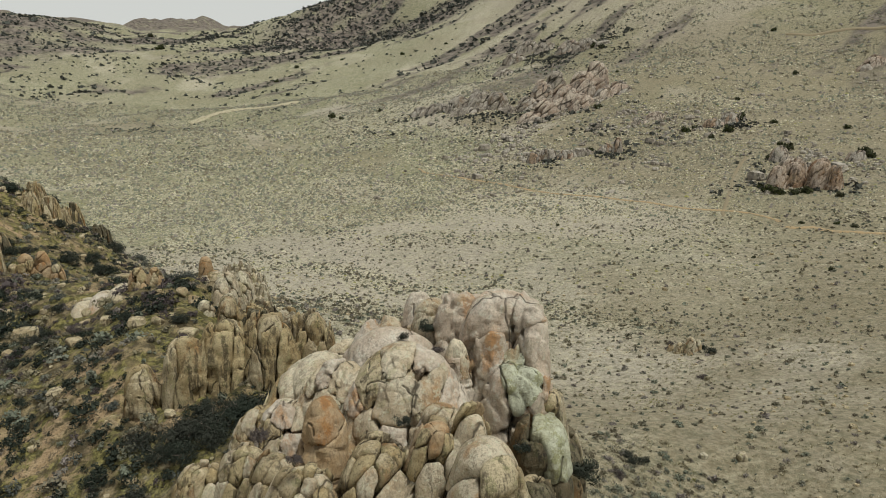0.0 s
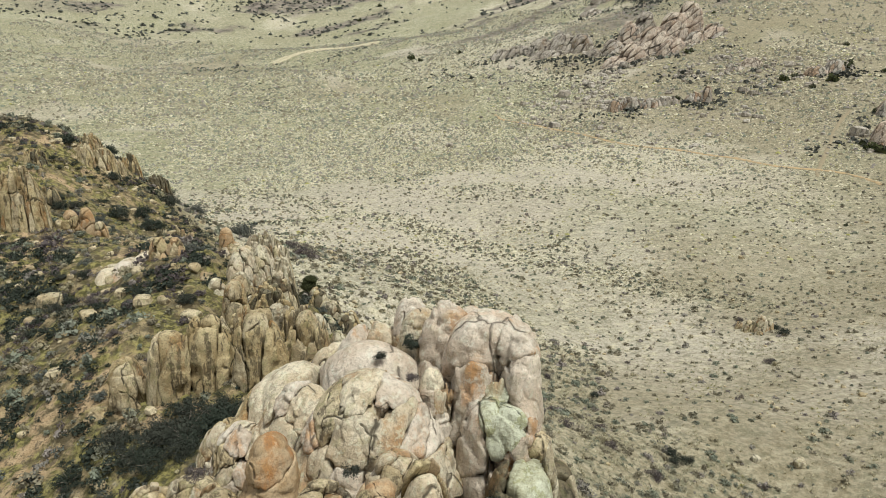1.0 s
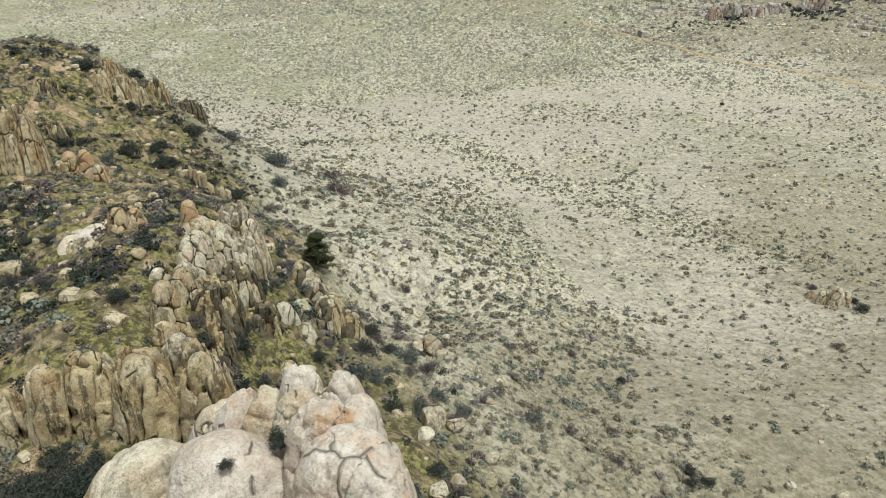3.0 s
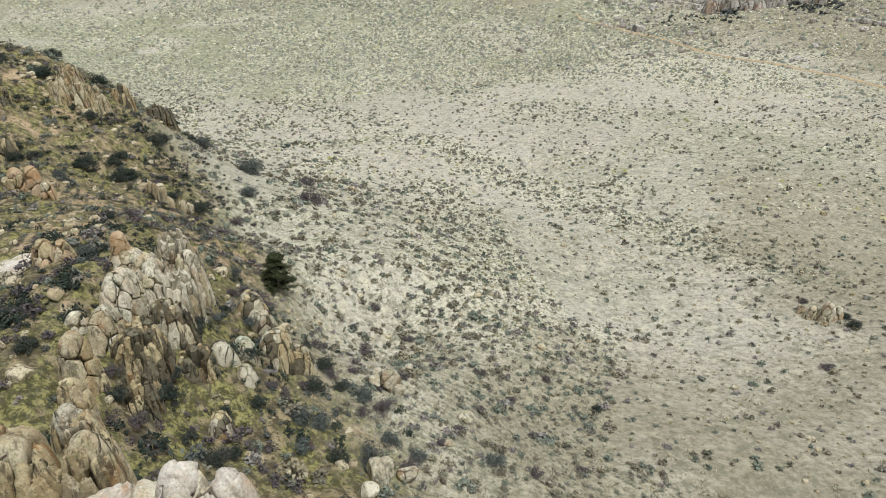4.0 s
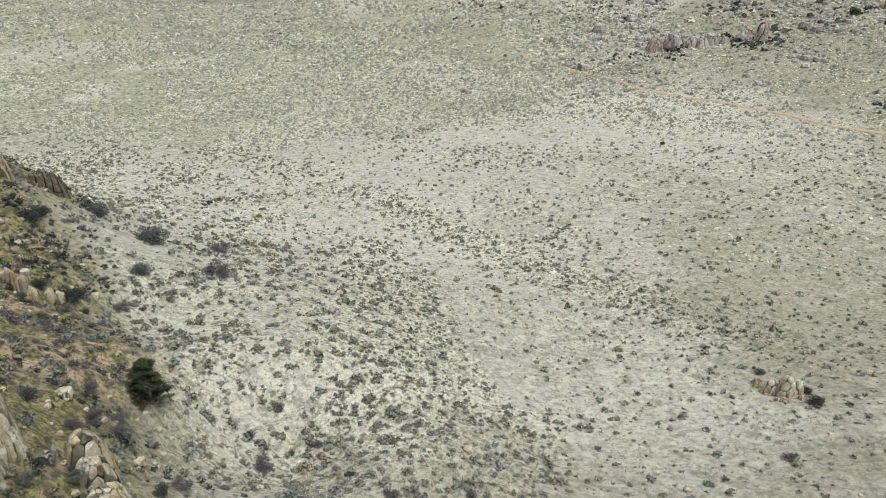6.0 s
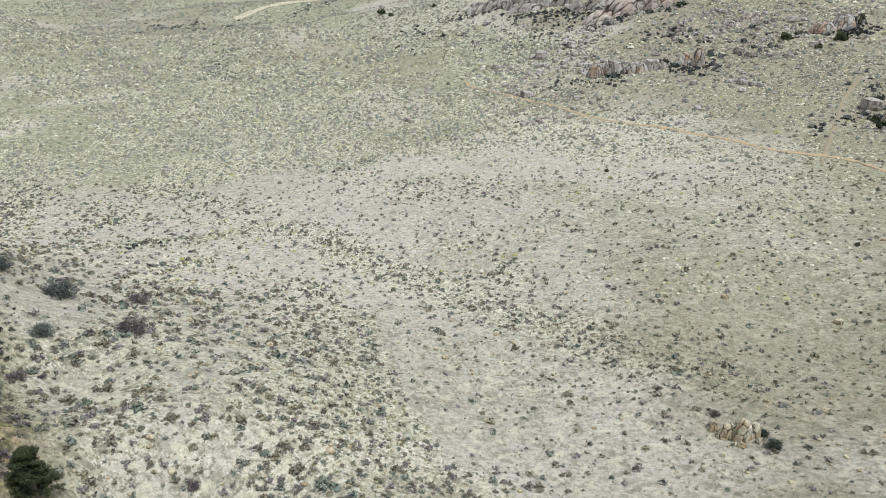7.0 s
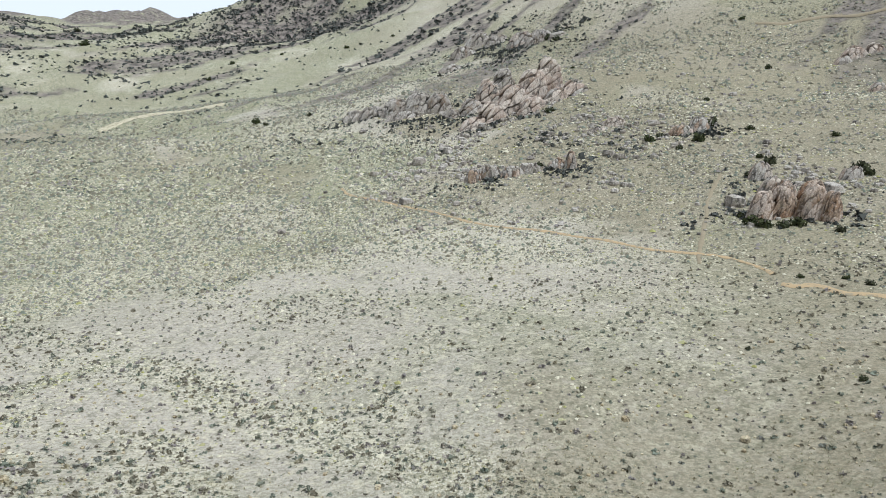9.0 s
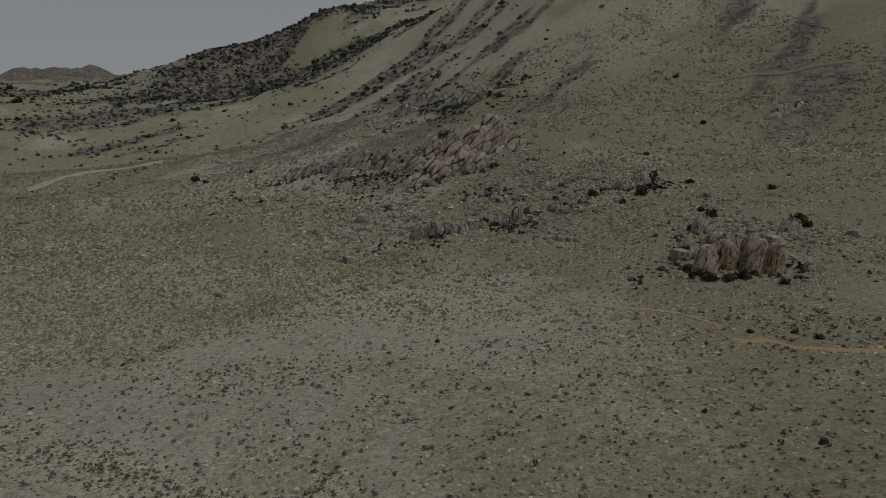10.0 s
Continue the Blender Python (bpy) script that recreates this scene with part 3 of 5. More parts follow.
def join_up(parent, kinds=("boulder", "column"), stretch=0.45, gap=0.985, n=11, edge=20.0, grow=1.3, up=1.08, facets=4, flat=False):
    """Grows the blocks of an outcrop until they meet along plane joints, with worn edges."""
    rows = [r for r in BLOCKS[parent.name] if r[1] in kinds]
    g = np.random.default_rng(len(rows))
    mid = np.array([r[3] for r in rows])
    wide = np.array([(r[4][0] + r[4][1]) * 0.5 for r in rows])
    squeeze = np.array((1, 1, stretch))
    for k, (ob, kind, material, c, s, turn) in enumerate(rows):
        fine = n if wide[k] < 0.75 else (20 if wide[k] < 1.3 else 40)
        p, q = cube_grid(fine)
        p = np.tan(p * 0.72) / np.tan(0.72)
        a, b = (2.6, 5.0) if kind == "column" else (2.9, 2.9)
        r = ((np.abs(p[:, 0]) ** a + np.abs(p[:, 1]) ** a) ** (b / a) + np.abs(p[:, 2]) ** b) ** (1 / b)
        d = (p / r[:, None] * s) @ turn.T
        d = d / np.linalg.norm(d, axis=1)[:, None]
        own = np.abs(d @ turn) / (s * (grow, grow, up))
        inv = (((own[:, 0] ** a + own[:, 1] ** a) ** (b / a) + own[:, 2] ** b) ** (1 / b)) ** edge
        for j in range(len(rows)):
            w = (mid[j] - c) * squeeze
            far = np.linalg.norm(w)
            if j == k or far > 2.6 * (wide[k] + wide[j]) or far < 0.05:
                continue
            share = max(0.3, wide[k] / (wide[k] + wide[j])) * far
            inv = inv + np.maximum(0, (d * squeeze) @ w / far / share) ** edge
        for j in range(facets):
            m = g.normal(size=3) * (1, 1, 0.7 if kind == "boulder" else 0.5)
            m = m / np.linalg.norm(m)
            off = g.uniform(0.62, 0.95) * np.linalg.norm((m @ turn) * s * (grow, grow, up))
            inv = inv + np.maximum(0, d @ m / off) ** edge
        t = inv ** (-1 / edge) * gap
        pos = c + d * t[:, None]
        z = pos[:, 2] * (0.35 if kind == "column" else 1.0)
        f = 1.3 / wide[k] ** 0.5
        bend = 0.07 * fbm(pos[:, 0] * f, pos[:, 1] * f, z * f, 3, k) + 0.035 * fbm(pos[:, 0] * 3.2, pos[:, 1] * 3.2, z * 3.2, 2, k + 7)
        if 0.5 < wide[k] < 1.15:
            line = fbm(pos[:, 0] * 0.55 * f, pos[:, 1] * 0.55 * f, z * 0.3 * f, 2, k + 30)
            bend = bend - 0.12 * np.exp(-(line / 0.03) ** 2)
        t = t * (1 + bend)
        ob.data = build(kind, d * t[:, None], q, material, not flat)
        ob.matrix_basis = Matrix.Translation(Vector(c) - parent.location)


def block(parent, kind, i, material, x, y, z, sx, sy, sz, rz=0, rx=0, ry=0, name=""):
    """One block of an outcrop: its middle, half sizes and turn in the world."""
    m = pose(x, y, z, rx, ry, rz) @ Matrix.Diagonal((sx, sy, sz, 1))
    ob = new(name or kind, rock_mesh(kind, i, material))
    if parent:
        ob.parent = parent
        ob.matrix_basis = Matrix.Translation(-parent.location) @ m
        BLOCKS.setdefault(parent.name, []).append((ob, kind, material, np.array((x, y, z)), np.array((sx, sy, sz)), np.array(m.to_3x3().normalized())))
    else:
        ob.matrix_basis = m
    return ob


rng = np.random.default_rng(7)


def hull(blobs, x, y):
    """The height of a rock mass: the highest of its steep-sided swells."""
    top = np.full(np.shape(x), -99.0)
    for cx, cy, a, b, turn, z, drop, power, cell, mats in blobs:
        c, s = math.cos(radians(turn)), math.sin(radians(turn))
        u, v = ((x - cx) * c + (y - cy) * s) / a, ((y - cy) * c - (x - cx) * s) / b
        top = np.maximum(top, z - drop * np.minimum(u * u + v * v, 9.0) ** (power / 2))
    return top


def massif(parent, blobs, seed, name="boulder", stretch=0.7, axis=(0, 0, 1), edge=11.0, gap=0.975, sink=0.12, n=10, facets=1, rough=0.05, flat=False, close=0.62, fissure=0.0):
    """Rock masses split along joints into blocks that fit together: a net of cells, drawn out along an axis, that fills the hull."""
    g = np.random.default_rng(seed)
    q = Vector((0, 0, 1)).rotation_difference(Vector(axis)).to_matrix()
    metric = np.diag((1.0, 1.0, stretch)) @ np.array(q).T
    back = np.linalg.inv(metric)
    sites, spots, wide = [], np.zeros((3000, 3)), np.zeros(3000)
    for k, (cx, cy, a, b, turn, z, drop, power, cell, mats) in enumerate(blobs):
        c, s = math.cos(radians(turn)), math.sin(radians(turn))
        tries = int(min(1500, 60 + 90 * (a * b + 0.5 * drop * (a + b)) / cell ** 2))
        th, r = g.uniform(0, 6.283, tries), 1.25 * np.sqrt(g.uniform(0, 1, tries))
        u, v = a * r * np.cos(th), b * r * np.sin(th)
        x, y = cx + u * c - v * s, cy + u * s + v * c
        own, all_ = z - drop * r ** power, hull(blobs, x, y)
        e = 0.05 * cell
        slope = np.stack([(hull(blobs, x + e, y) - hull(blobs, x - e, y)) / (2 * e), (hull(blobs, x, y + e) - hull(blobs, x, y - e)) / (2 * e), np.full(tries, -1.0)], -1)
        slope = slope / np.linalg.norm(slope, axis=1)[:, None]
        ground = ground_z(x, y)
        for i in range(tries):
            if own[i] < all_[i] - 0.01 or all_[i] < ground[i] - 0.1 * cell:
                continue
            size = cell * float(np.clip(g.lognormal(0, 0.36), 0.5, 1.9))
            p = np.array((x[i], y[i], all_[i])) + slope[i] * size * g.uniform(0.45, 0.75)
            here = metric @ p
            if not sites or (((spots[:len(sites)] - here) ** 2).sum(1) > (close * (size + wide[:len(sites)])) ** 2).all():
                spots[len(sites)], wide[len(sites)] = here, size
                sites.append((p, size, mats[int(g.integers(len(mats)))], g.uniform(0, sink) * size))
    spots, wide = spots[:len(sites)], wide[:len(sites)]
    for k, (c, size, material, drop) in enumerate(sites):
        fine = n if flat else int(n * min(3.0, 0.7 + size))
        p, quads = cube_grid(fine)
        p = np.tan(p * 0.72) / np.tan(0.72)
        d = (p / np.linalg.norm(p, axis=1)[:, None]) @ back.T
        d = d / np.linalg.norm(d, axis=1)[:, None]
        m = d @ metric.T
        inv = (np.linalg.norm(m, axis=1) / (2.0 * size)) ** edge
        ways = spots - spots[k]
        apart = np.linalg.norm(ways, axis=1)
        for j in np.nonzero((apart < 1.9 * (size + wide)) & (apart > 0))[0]:
            inv = inv + np.maximum(0, m @ ways[j] / (apart[j] ** 2 * size / (size + wide[j]))) ** edge
        for j in range(facets):
            w = g.normal(size=3)
            w = w / np.linalg.norm(w)
            inv = inv + np.maximum(0, m @ w / (size * g.uniform(0.75, 1.15))) ** edge
        t = inv ** (-1 / edge)
        near = [o for o in blobs if math.hypot(o[0] - c[0], o[1] - c[1]) < 1.3 * max(o[2], o[3]) + 2 * size]
        out, before, reach = np.full(len(d), 1e9), np.full(len(d), size * 0.3), t.max()
        for f in np.linspace(0.05, 1.0, 20):
            pos = c + d * (f * reach)
            depth = hull(near, pos[:, 0], pos[:, 1]) - drop - pos[:, 2]
            step = f * reach - 0.05 * reach * np.clip(-depth / np.maximum(before - depth, 1e-6), 0, 1)
            out = np.where((depth < 0) & (out > 1e8), step, out)
            before = depth
        t = (t ** -edge + np.maximum(out, 0.12 * size) ** -edge) ** (-1 / edge) * gap
        pos = c + d * t[:, None]
        sx, sy, sz = (pos @ metric.T / size).T
        bend = rough * (fbm(sx * 1.1, sy * 1.1, sz * 1.1, 3, k) + 0.5 * fbm(sx * 3.4, sy * 3.4, sz * 3.4, 2, k + 7))
        if fissure:
            px, py, pz = pos.T
            worn = np.abs(fbm(px * 0.55 + 0.2 * pz, py * 0.55, pz * 0.4, 4, seed + 40, 0.55))
            line = fbm(px * 0.5, py * 0.5 + 0.3 * pz, pz * 0.3, 2, seed + 30)
            bend = bend + fissure / size * (0.5 - 1.3 * np.maximum(0, 0.34 - worn) / 0.34 - 1.1 * np.exp(-(line / 0.05) ** 2))
        ob = new(name, build(name, d * (t * (1 + bend))[:, None], quads, material, not flat))
        ob.parent = parent
        ob.matrix_basis = Matrix.Translation(Vector(c) - parent.location)


# the near outcrop: a tower, a whaleback, and a jumble of fitted blocks falling away before them
main = outcrop("granite_outcrop", "large pale granite outcrop of rounded domes and cracked boulders", 0, 27, 20)
PALE, MIXED, FRONT = (GRANITE, GRANITE, TOWERROCK), (GRANITE, TAN, TOWERROCK), (TAN, GRANITE, OCHRE, TAN)
massif(main, [
    (3.3, 28.3, 2.0, 1.9, 0, 29.75, 3.0, 4, 2.2, (TOWERROCK,)), (4.6, 27.6, 0.95, 1.7, 0, 29.3, 3.0, 4, 1.6, (TOWERROCK,)), (1.5, 30.4, 1.5, 1.5, 20, 28.9, 2.6, 3, 1.7, (TOWERROCK,)), (0.2, 31.5, 1.3, 1.3, 0, 28.0, 2.6, 3, 1.6, PALE), (-0.5, 33.1, 1.1, 1.0, 20, 27.9, 2.6, 3, 1.2, PALE), (1.1, 33.2, 1.2, 1.1, 0, 27.6, 2.8, 3, 1.2, (TOWERROCK,)), (2.4, 31.4, 1.0, 1.4, 0, 28.2, 3.0, 4, 1.3, (TOWERROCK,)),
    (1.35, 26.6, 0.7, 0.7, 0, 28.0, 2.0, 3, 0.8, PALE), (4.0, 26.2, 1.7, 1.15, 0, 27.0, 2.2, 6, 1.0, (MOSSROCK, MOSSROCK, TOWERROCK))], 1,
    stretch=0.6, axis=(0.05, -0.1, 1), edge=34.0, gap=0.985, rough=0.05, fissure=0.16, n=10, facets=4, close=0.5)
massif(main, [
    (-1.7, 29.4, 3.2, 2.4, 0, 27.4, 2.6, 2.2, 2.6, PALE), (-4.9, 29.6, 3.0, 2.2, 0, 25.9, 2.4, 2.4, 2.2, PALE), (-2.4, 32.9, 2.2, 1.4, 25, 26.6, 2.6, 2.6, 1.5, PALE), (-4.4, 33.6, 1.8, 1.2, 25, 24.8, 2.2, 2.6, 1.1, PALE), (-0.9, 25.6, 2.5, 2.1, 0, 28.1, 2.0, 2.3, 1.15, (GRANITE, GRANITE, TAN, TOWERROCK)), (-3.7, 26.2, 2.0, 1.6, 0, 27.1, 2.2, 2.4, 1.0, PALE),
    (-4.0, 23.1, 1.2, 1.4, 0, 27.0, 3.2, 3, 1.6, (RUSTY,)), (-7.6, 28.2, 1.8, 1.5, 0, 23.7, 2.0, 3, 0.6, FRONT), (-6.1, 25.6, 1.5, 1.5, 0, 25.4, 2.6, 3, 0.65, MIXED)], 2,
    stretch=0.5, axis=(0.25, 0.9, 0.35), edge=24.0, gap=0.98, rough=0.06, fissure=0.13, n=9, facets=2, sink=0.1, close=0.5)
massif(main, [
    (2.1, 18.9, 1.7, 2.2, 0, 27.9, 3.2, 3, 1.2, (TAN, GRANITE)), (0.4, 20.7, 1.2, 1.2, 0, 27.5, 2.6, 3, 0.45, (RUSTY, TAN, GRANITE, OCHRE)), (1.7, 21.3, 0.9, 0.9, 0, 28.0, 2.4, 3, 0.45, (RUSTY, OCHRE, TAN)),
    (-1.7, 21.3, 1.7, 2.2, 0, 26.3, 2.6, 3, 0.7, FRONT), (-4.4, 20.5, 1.9, 1.7, 0, 25.7, 3.2, 3, 0.55, FRONT), (-2.2, 18.5, 2.6, 1.9, 0, 25.1, 3.0, 3, 0.6, FRONT), (0.6, 22.8, 1.4, 1.2, 0, 26.9, 2.2, 3, 0.6, MIXED),
    (-5.9, 22.6, 1.4, 1.5, 0, 25.0, 3.0, 3, 0.5, FRONT), (-9.3, 24.2, 1.5, 1.0, 0, 23.4, 1.8, 3, 0.36, FRONT), (-7.4, 23.9, 1.5, 1.1, 0, 24.5, 2.6, 3, 0.42, FRONT), (-11.4, 28.3, 1.0, 0.8, 0, 21.5, 1.6, 3, 0.4, FRONT)], 3,
    stretch=0.38, axis=(0.3, -0.1, 1), edge=19.0, gap=0.965, sink=0.8, facets=5, rough=0.06, close=0.55, fissure=0.05, n=7)
massif(main, [
    (4.8, 24.5, 1.5, 1.6, 0, 25.5, 3.4, 5, 1.1, (DARKROCK, TAN, MOSSROCK)), (4.3, 22.2, 1.2, 1.5, 0, 24.0, 3.0, 4, 0.8, (DARKROCK, TAN)), (6.2, 27.3, 1.3, 2.3, 0, 23.2, 3.2, 4, 0.8, (TAN, DARKROCK, GREYROCK)),
    (5.4, 25.9, 0.9, 1.0, 0, 25.9, 3.0, 4, 0.6, (GREYROCK, TAN))], 4, stretch=0.45, edge=18.0, sink=0.3, facets=4, rough=0.06, fissure=0.1, n=11)

# the wall of tall columns
cols = outcrop("column_wall", "row of tall rounded ochre granite columns on the slope", -10, 33, 20)
massif(cols, [
    (-13.3, 33.9, 1.6, 1.4, 0, 25.0, 4.6, 4, 1.15, (OCHRE, TAN)), (-11.2, 34.3, 1.8, 1.5, 0, 25.9, 5.0, 4, 1.05, (OCHRE, OCHRE, TAN)), (-8.7, 34.4, 1.9, 1.6, 0, 26.4, 5.0, 4, 0.95, (OCHRE, TAN)),
    (-6.5, 35.4, 1.4, 1.5, 0, 26.0, 4.2, 4, 0.75, (TAN, OCHRE)), (-15.6, 33.4, 1.2, 1.2, 0, 23.3, 3.6, 4, 0.75, (OCHRE, TAN)), (-17.0, 32.7, 1.0, 0.9, 0, 20.7, 2.0, 4, 0.5, (OCHRE, TAN)),
    (-8.3, 37.0, 1.5, 1.2, 0, 25.4, 4.0, 4, 0.55, (TAN, GREYROCK, OCHRE))], 5, "column", 0.13, (0.12, -0.08, 1), 14.0, 0.95, 0.9, 12, 2, 0.06, fissure=0.1, close=0.56)

# the jointed cliff below the rim of the spur
cliff = outcrop("jointed_cliff", "vertically jointed granite cliff, pale above and dark below", -12, 50, 15)
# the ribs' dark rock carries the steep face's shade in its colour
RIM, SHADE_RIBS, FOOT = (GREYROCK, GRANITE, GREYROCK, TAN), (DARKROCK, OCHRE, DARKROCK), (GREYROCK, DARKROCK, OCHRE)
massif(cliff, [
    (-15.2, 54.9, 1.8, 2.1, 20, 22.5, 5.5, 4, 0.5, RIM), (-13.9, 52.6, 1.3, 1.8, 0, 21.6, 5.0, 4, 0.48, RIM), (-16.9, 56.6, 1.6, 1.4, 0, 22.2, 3.4, 4, 0.5, RIM),
    (-12.9, 46.7, 1.9, 2.6, 10, 21.9, 5.2, 4, 0.36, SHADE_RIBS), (-13.2, 50.0, 1.8, 1.9, 0, 21.3, 4.8, 4, 0.4, (DARKROCK, TAN, GREYROCK)), (-11.2, 49.0, 1.5, 1.7, 0, 19.0, 3.0, 4, 0.36, SHADE_RIBS),
    (-11.6, 44.0, 1.4, 1.6, 0, 20.6, 3.6, 4, 0.38, SHADE_RIBS)], 6, "column", 0.15, (0.16, -0.05, 1), 24.0, 0.92, 1.9, 6, 4, 0.08, True, 0.54)
rim = outcrop("rim_boulders", "pale granite blocks along the rim of the cliff", -15, 47, 20)
massif(rim, [
    (-15.6, 49.4, 1.2, 1.7, 0, 23.5, 2.2, 3, 0.62, RIM), (-14.6, 46.4, 0.9, 1.5, 0, 22.9, 2.0, 3, 0.6, (TAN, GREYROCK)), (-13.5, 42.9, 1.0, 1.3, 0, 23.9, 3.6, 3, 0.75, (OCHRE, TAN)), (-14.9, 51.8, 0.9, 1.3, 0, 22.9, 2.0, 3, 0.55, RIM),
    (-12.6, 41.2, 0.9, 1.1, 0, 22.6, 2.4, 3, 0.6, (TAN, OCHRE)), (-17.0, 53.4, 1.2, 1.2, 0, 22.4, 1.6, 3, 0.6, RIM), (-16.2, 46.2, 0.8, 0.9, 0, 22.4, 1.2, 3, 0.5, RIM)], 6, stretch=0.7, edge=13.0, sink=0.5, n=8, facets=7, rough=0.04, flat=True, fissure=0.06)
lowerc = outcrop("lower_crags", "dark lichen-covered crags at the foot of the spur", -10, 54, 11)
massif(lowerc, [
    (-10.8, 51.0, 1.3, 1.2, 0, 17.9, 2.4, 3, 0.55, (GREYROCK, MOSSROCK, DARKROCK)), (-9.4, 55.4, 1.3, 1.9, 0, 15.8, 3.0, 4, 0.4, FOOT), (-10.6, 53.4, 1.0, 1.0, 0, 16.5, 2.0, 3, 0.5, (GREYROCK, MOSSROCK)),
    (-8.2, 56.6, 1.1, 1.4, 0, 13.9, 2.6, 3, 0.42, FOOT), (-11.4, 57.4, 1.4, 1.1, 0, 16.0, 2.4, 3, 0.5, FOOT), (-9.0, 50.6, 0.7, 0.8, 0, 16.6, 1.2, 3, 0.5, (GREYROCK,)), (-12.9, 58.8, 1.2, 1.3, 0, 16.4, 2.0, 3, 0.55, FOOT),
    (-8.0, 45.8, 0.8, 0.9, 0, 17.2, 1.6, 3, 0.4, FOOT)], 7, stretch=0.3, axis=(0.15, 0, 1), edge=14.0, sink=0.6, n=8, facets=3, flat=True)

# clusters of columns on the crest of the spur
crest = outcrop("crest_columns", "clusters of dark and ochre jointed columns on the crest", -56, 82, 16)
massif(crest, [
    (-47.3, 68.8, 3.0, 2.7, -20, 23.6, 7.0, 4, 0.55, (OCHRE, TAN, OCHRE)), (-51.6, 69.8, 2.3, 1.7, 0, 21.3, 4.0, 4, 0.5, (OCHRE, DARKROCK)), (-49.2, 72.8, 1.4, 1.2, 0, 20.6, 4.0, 4, 0.45, (OCHRE, DARKROCK)),
    (-53.4, 91.8, 1.7, 2.6, 0, 22.3, 5.5, 4, 0.45, (TAN, OCHRE)), (-51.0, 90.4, 1.5, 2.3, -20, 20.7, 5.0, 4, 0.45, (TAN, TAN, OCHRE)), (-52.0, 88.2, 1.5, 1.5, 0, 21.6, 5.0, 4, 0.42, (TAN, OCHRE)), (-50.6, 93.2, 1.1, 1.4, 0, 18.6, 4.0, 4, 0.42, (TAN,)), (-53.0, 95.0, 1.4, 1.5, 0, 19.0, 4.0, 4, 0.42, (TAN, DARKROCK)), (-61.2, 100.4, 1.6, 3.0, 0, 19.6, 3.6, 4, 0.5, (TAN, DARKROCK)),
    (-54.0, 81.4, 1.5, 2.4, 0, 22.4, 4.0, 4, 0.42, (DARKROCK, DARKROCK, OCHRE)), (-53.0, 99.8, 1.8, 1.8, 0, 17.9, 4.2, 4, 0.5, (DARKROCK, OCHRE)), (-52.5, 105.6, 1.8, 4.2, 0, 12.9, 4.0, 4, 0.6, (DARKROCK,)),
    (-49.0, 75.8, 1.7, 1.4, 0, 19.5, 3.2, 4, 0.5, (DARKROCK, OCHRE)), (-68.6, 93.3, 2.3, 1.4, 0, 21.2, 3.6, 4, 0.5, (DARKROCK,)), (-60.5, 81.2, 2.0, 1.6, 0, 21.2, 3.2, 4, 0.5, (DARKROCK,))], 8,
    "column", 0.13, (0.05, 0, 1), 15.0, 0.91, 2.4, 6, 3, 0.09, True, 0.56)
spurrocks = outcrop("scattered_boulders", "low weathered tan boulders on the grassy spur", -30, 52, 18)


orangeb = outcrop("orange_boulders", "rust-orange boulders leaning together on the spur", -43, 71, 16)
slabs = outcrop("granite_slab", "smooth pale granite slab with a rust-stained block", -27, 53, 19)
capst = outcrop("balanced_boulder", "orange boulder balanced on flat pale rocks", -18, 53, 21)
small = outcrop("small_outcrop", "small grey granite outcrop alone in the meadow", 39, 98, -5)
base = float(ground_z(39.5, 98.5))
massif(small, [(39.4, 98.4, 1.1, 0.9, 0, base + 2.6, 2.4, 3, 0.5, (GRANITE, GREYROCK)), (40.6, 98.7, 0.9, 0.8, 0, base + 2.0, 2.0, 3, 0.45, (GREYROCK, TAN)), (38.0, 99.0, 1.0, 0.8, 0, base + 1.5, 1.6, 3, 0.45, (GREYROCK, TAN)),
               (37.0, 100.2, 0.6, 0.5, 0, base + 0.7, 1.2, 3, 0.4, (TAN, GREYROCK)), (39.0, 97.0, 0.7, 0.5, 0, base + 0.7, 1.0, 3, 0.35, (TAN,))], 34,
       stretch=0.55, axis=(0.35, 0.1, 1), edge=18.0, gap=0.95, sink=1.2, n=7, facets=6, rough=0.06, flat=True)
meadow = outcrop("meadow_stones", "loose pale stones lying in the dry grass", 10, 80, -1)
block(spurrocks, "column", 28, TAN, -36.9, 81.2, 12.0, 0.39, 0.42, 1.29, 1, -2, 6)
block(spurrocks, "column", 29, TAN, -36.0, 80.8, 11.8, 0.39, 0.34, 1.53, -11, 0, -6)
block(spurrocks, "column", 30, TAN, -35.2, 80.6, 11.5, 0.46, 0.42, 1.53, 18, 3, 2)
block(spurrocks, "column", 31, TAN, -34.7, 81.0, 10.7, 0.54, 0.63, 1.02, 15, -2, 2)
block(spurrocks, "column", 32, TAN, -33.9, 82.2, 9.7, 0.39, 0.38, 1.03, 15, -1, -4)
block(spurrocks, "column", 33, TAN, -33.8, 83.1, 9.1, 0.39, 0.46, 0.87, 11, 2, 1)
block(spurrocks, "boulder", 34, TAN, -37.6, 81.1, 12.0, 0.55, 0.61, 0.77, -3, 1, -5)
block(spurrocks, "boulder", 35, TAN, -39.9, 82.9, 11.6, 0.65, 0.67, 0.62, 19, 2, 4)
block(spurrocks, "boulder", 20, TAN, -27.5, 51.9, 19.2, 0.54, 0.55, 0.36, 13, -1, -2)
block(spurrocks, "boulder", 21, TAN, -24.0, 49.9, 21.0, 0.46, 0.49, 0.28, -20, -5, 1)
block(spurrocks, "boulder", 23, TAN, -18.2, 47.3, 22.6, 0.50, 0.43, 0.35, -28, 1, -3)
block(spurrocks, "boulder", 24, TAN, -18.3, 42.9, 22.1, 0.39, 0.34, 0.33, -22, -1, -2)
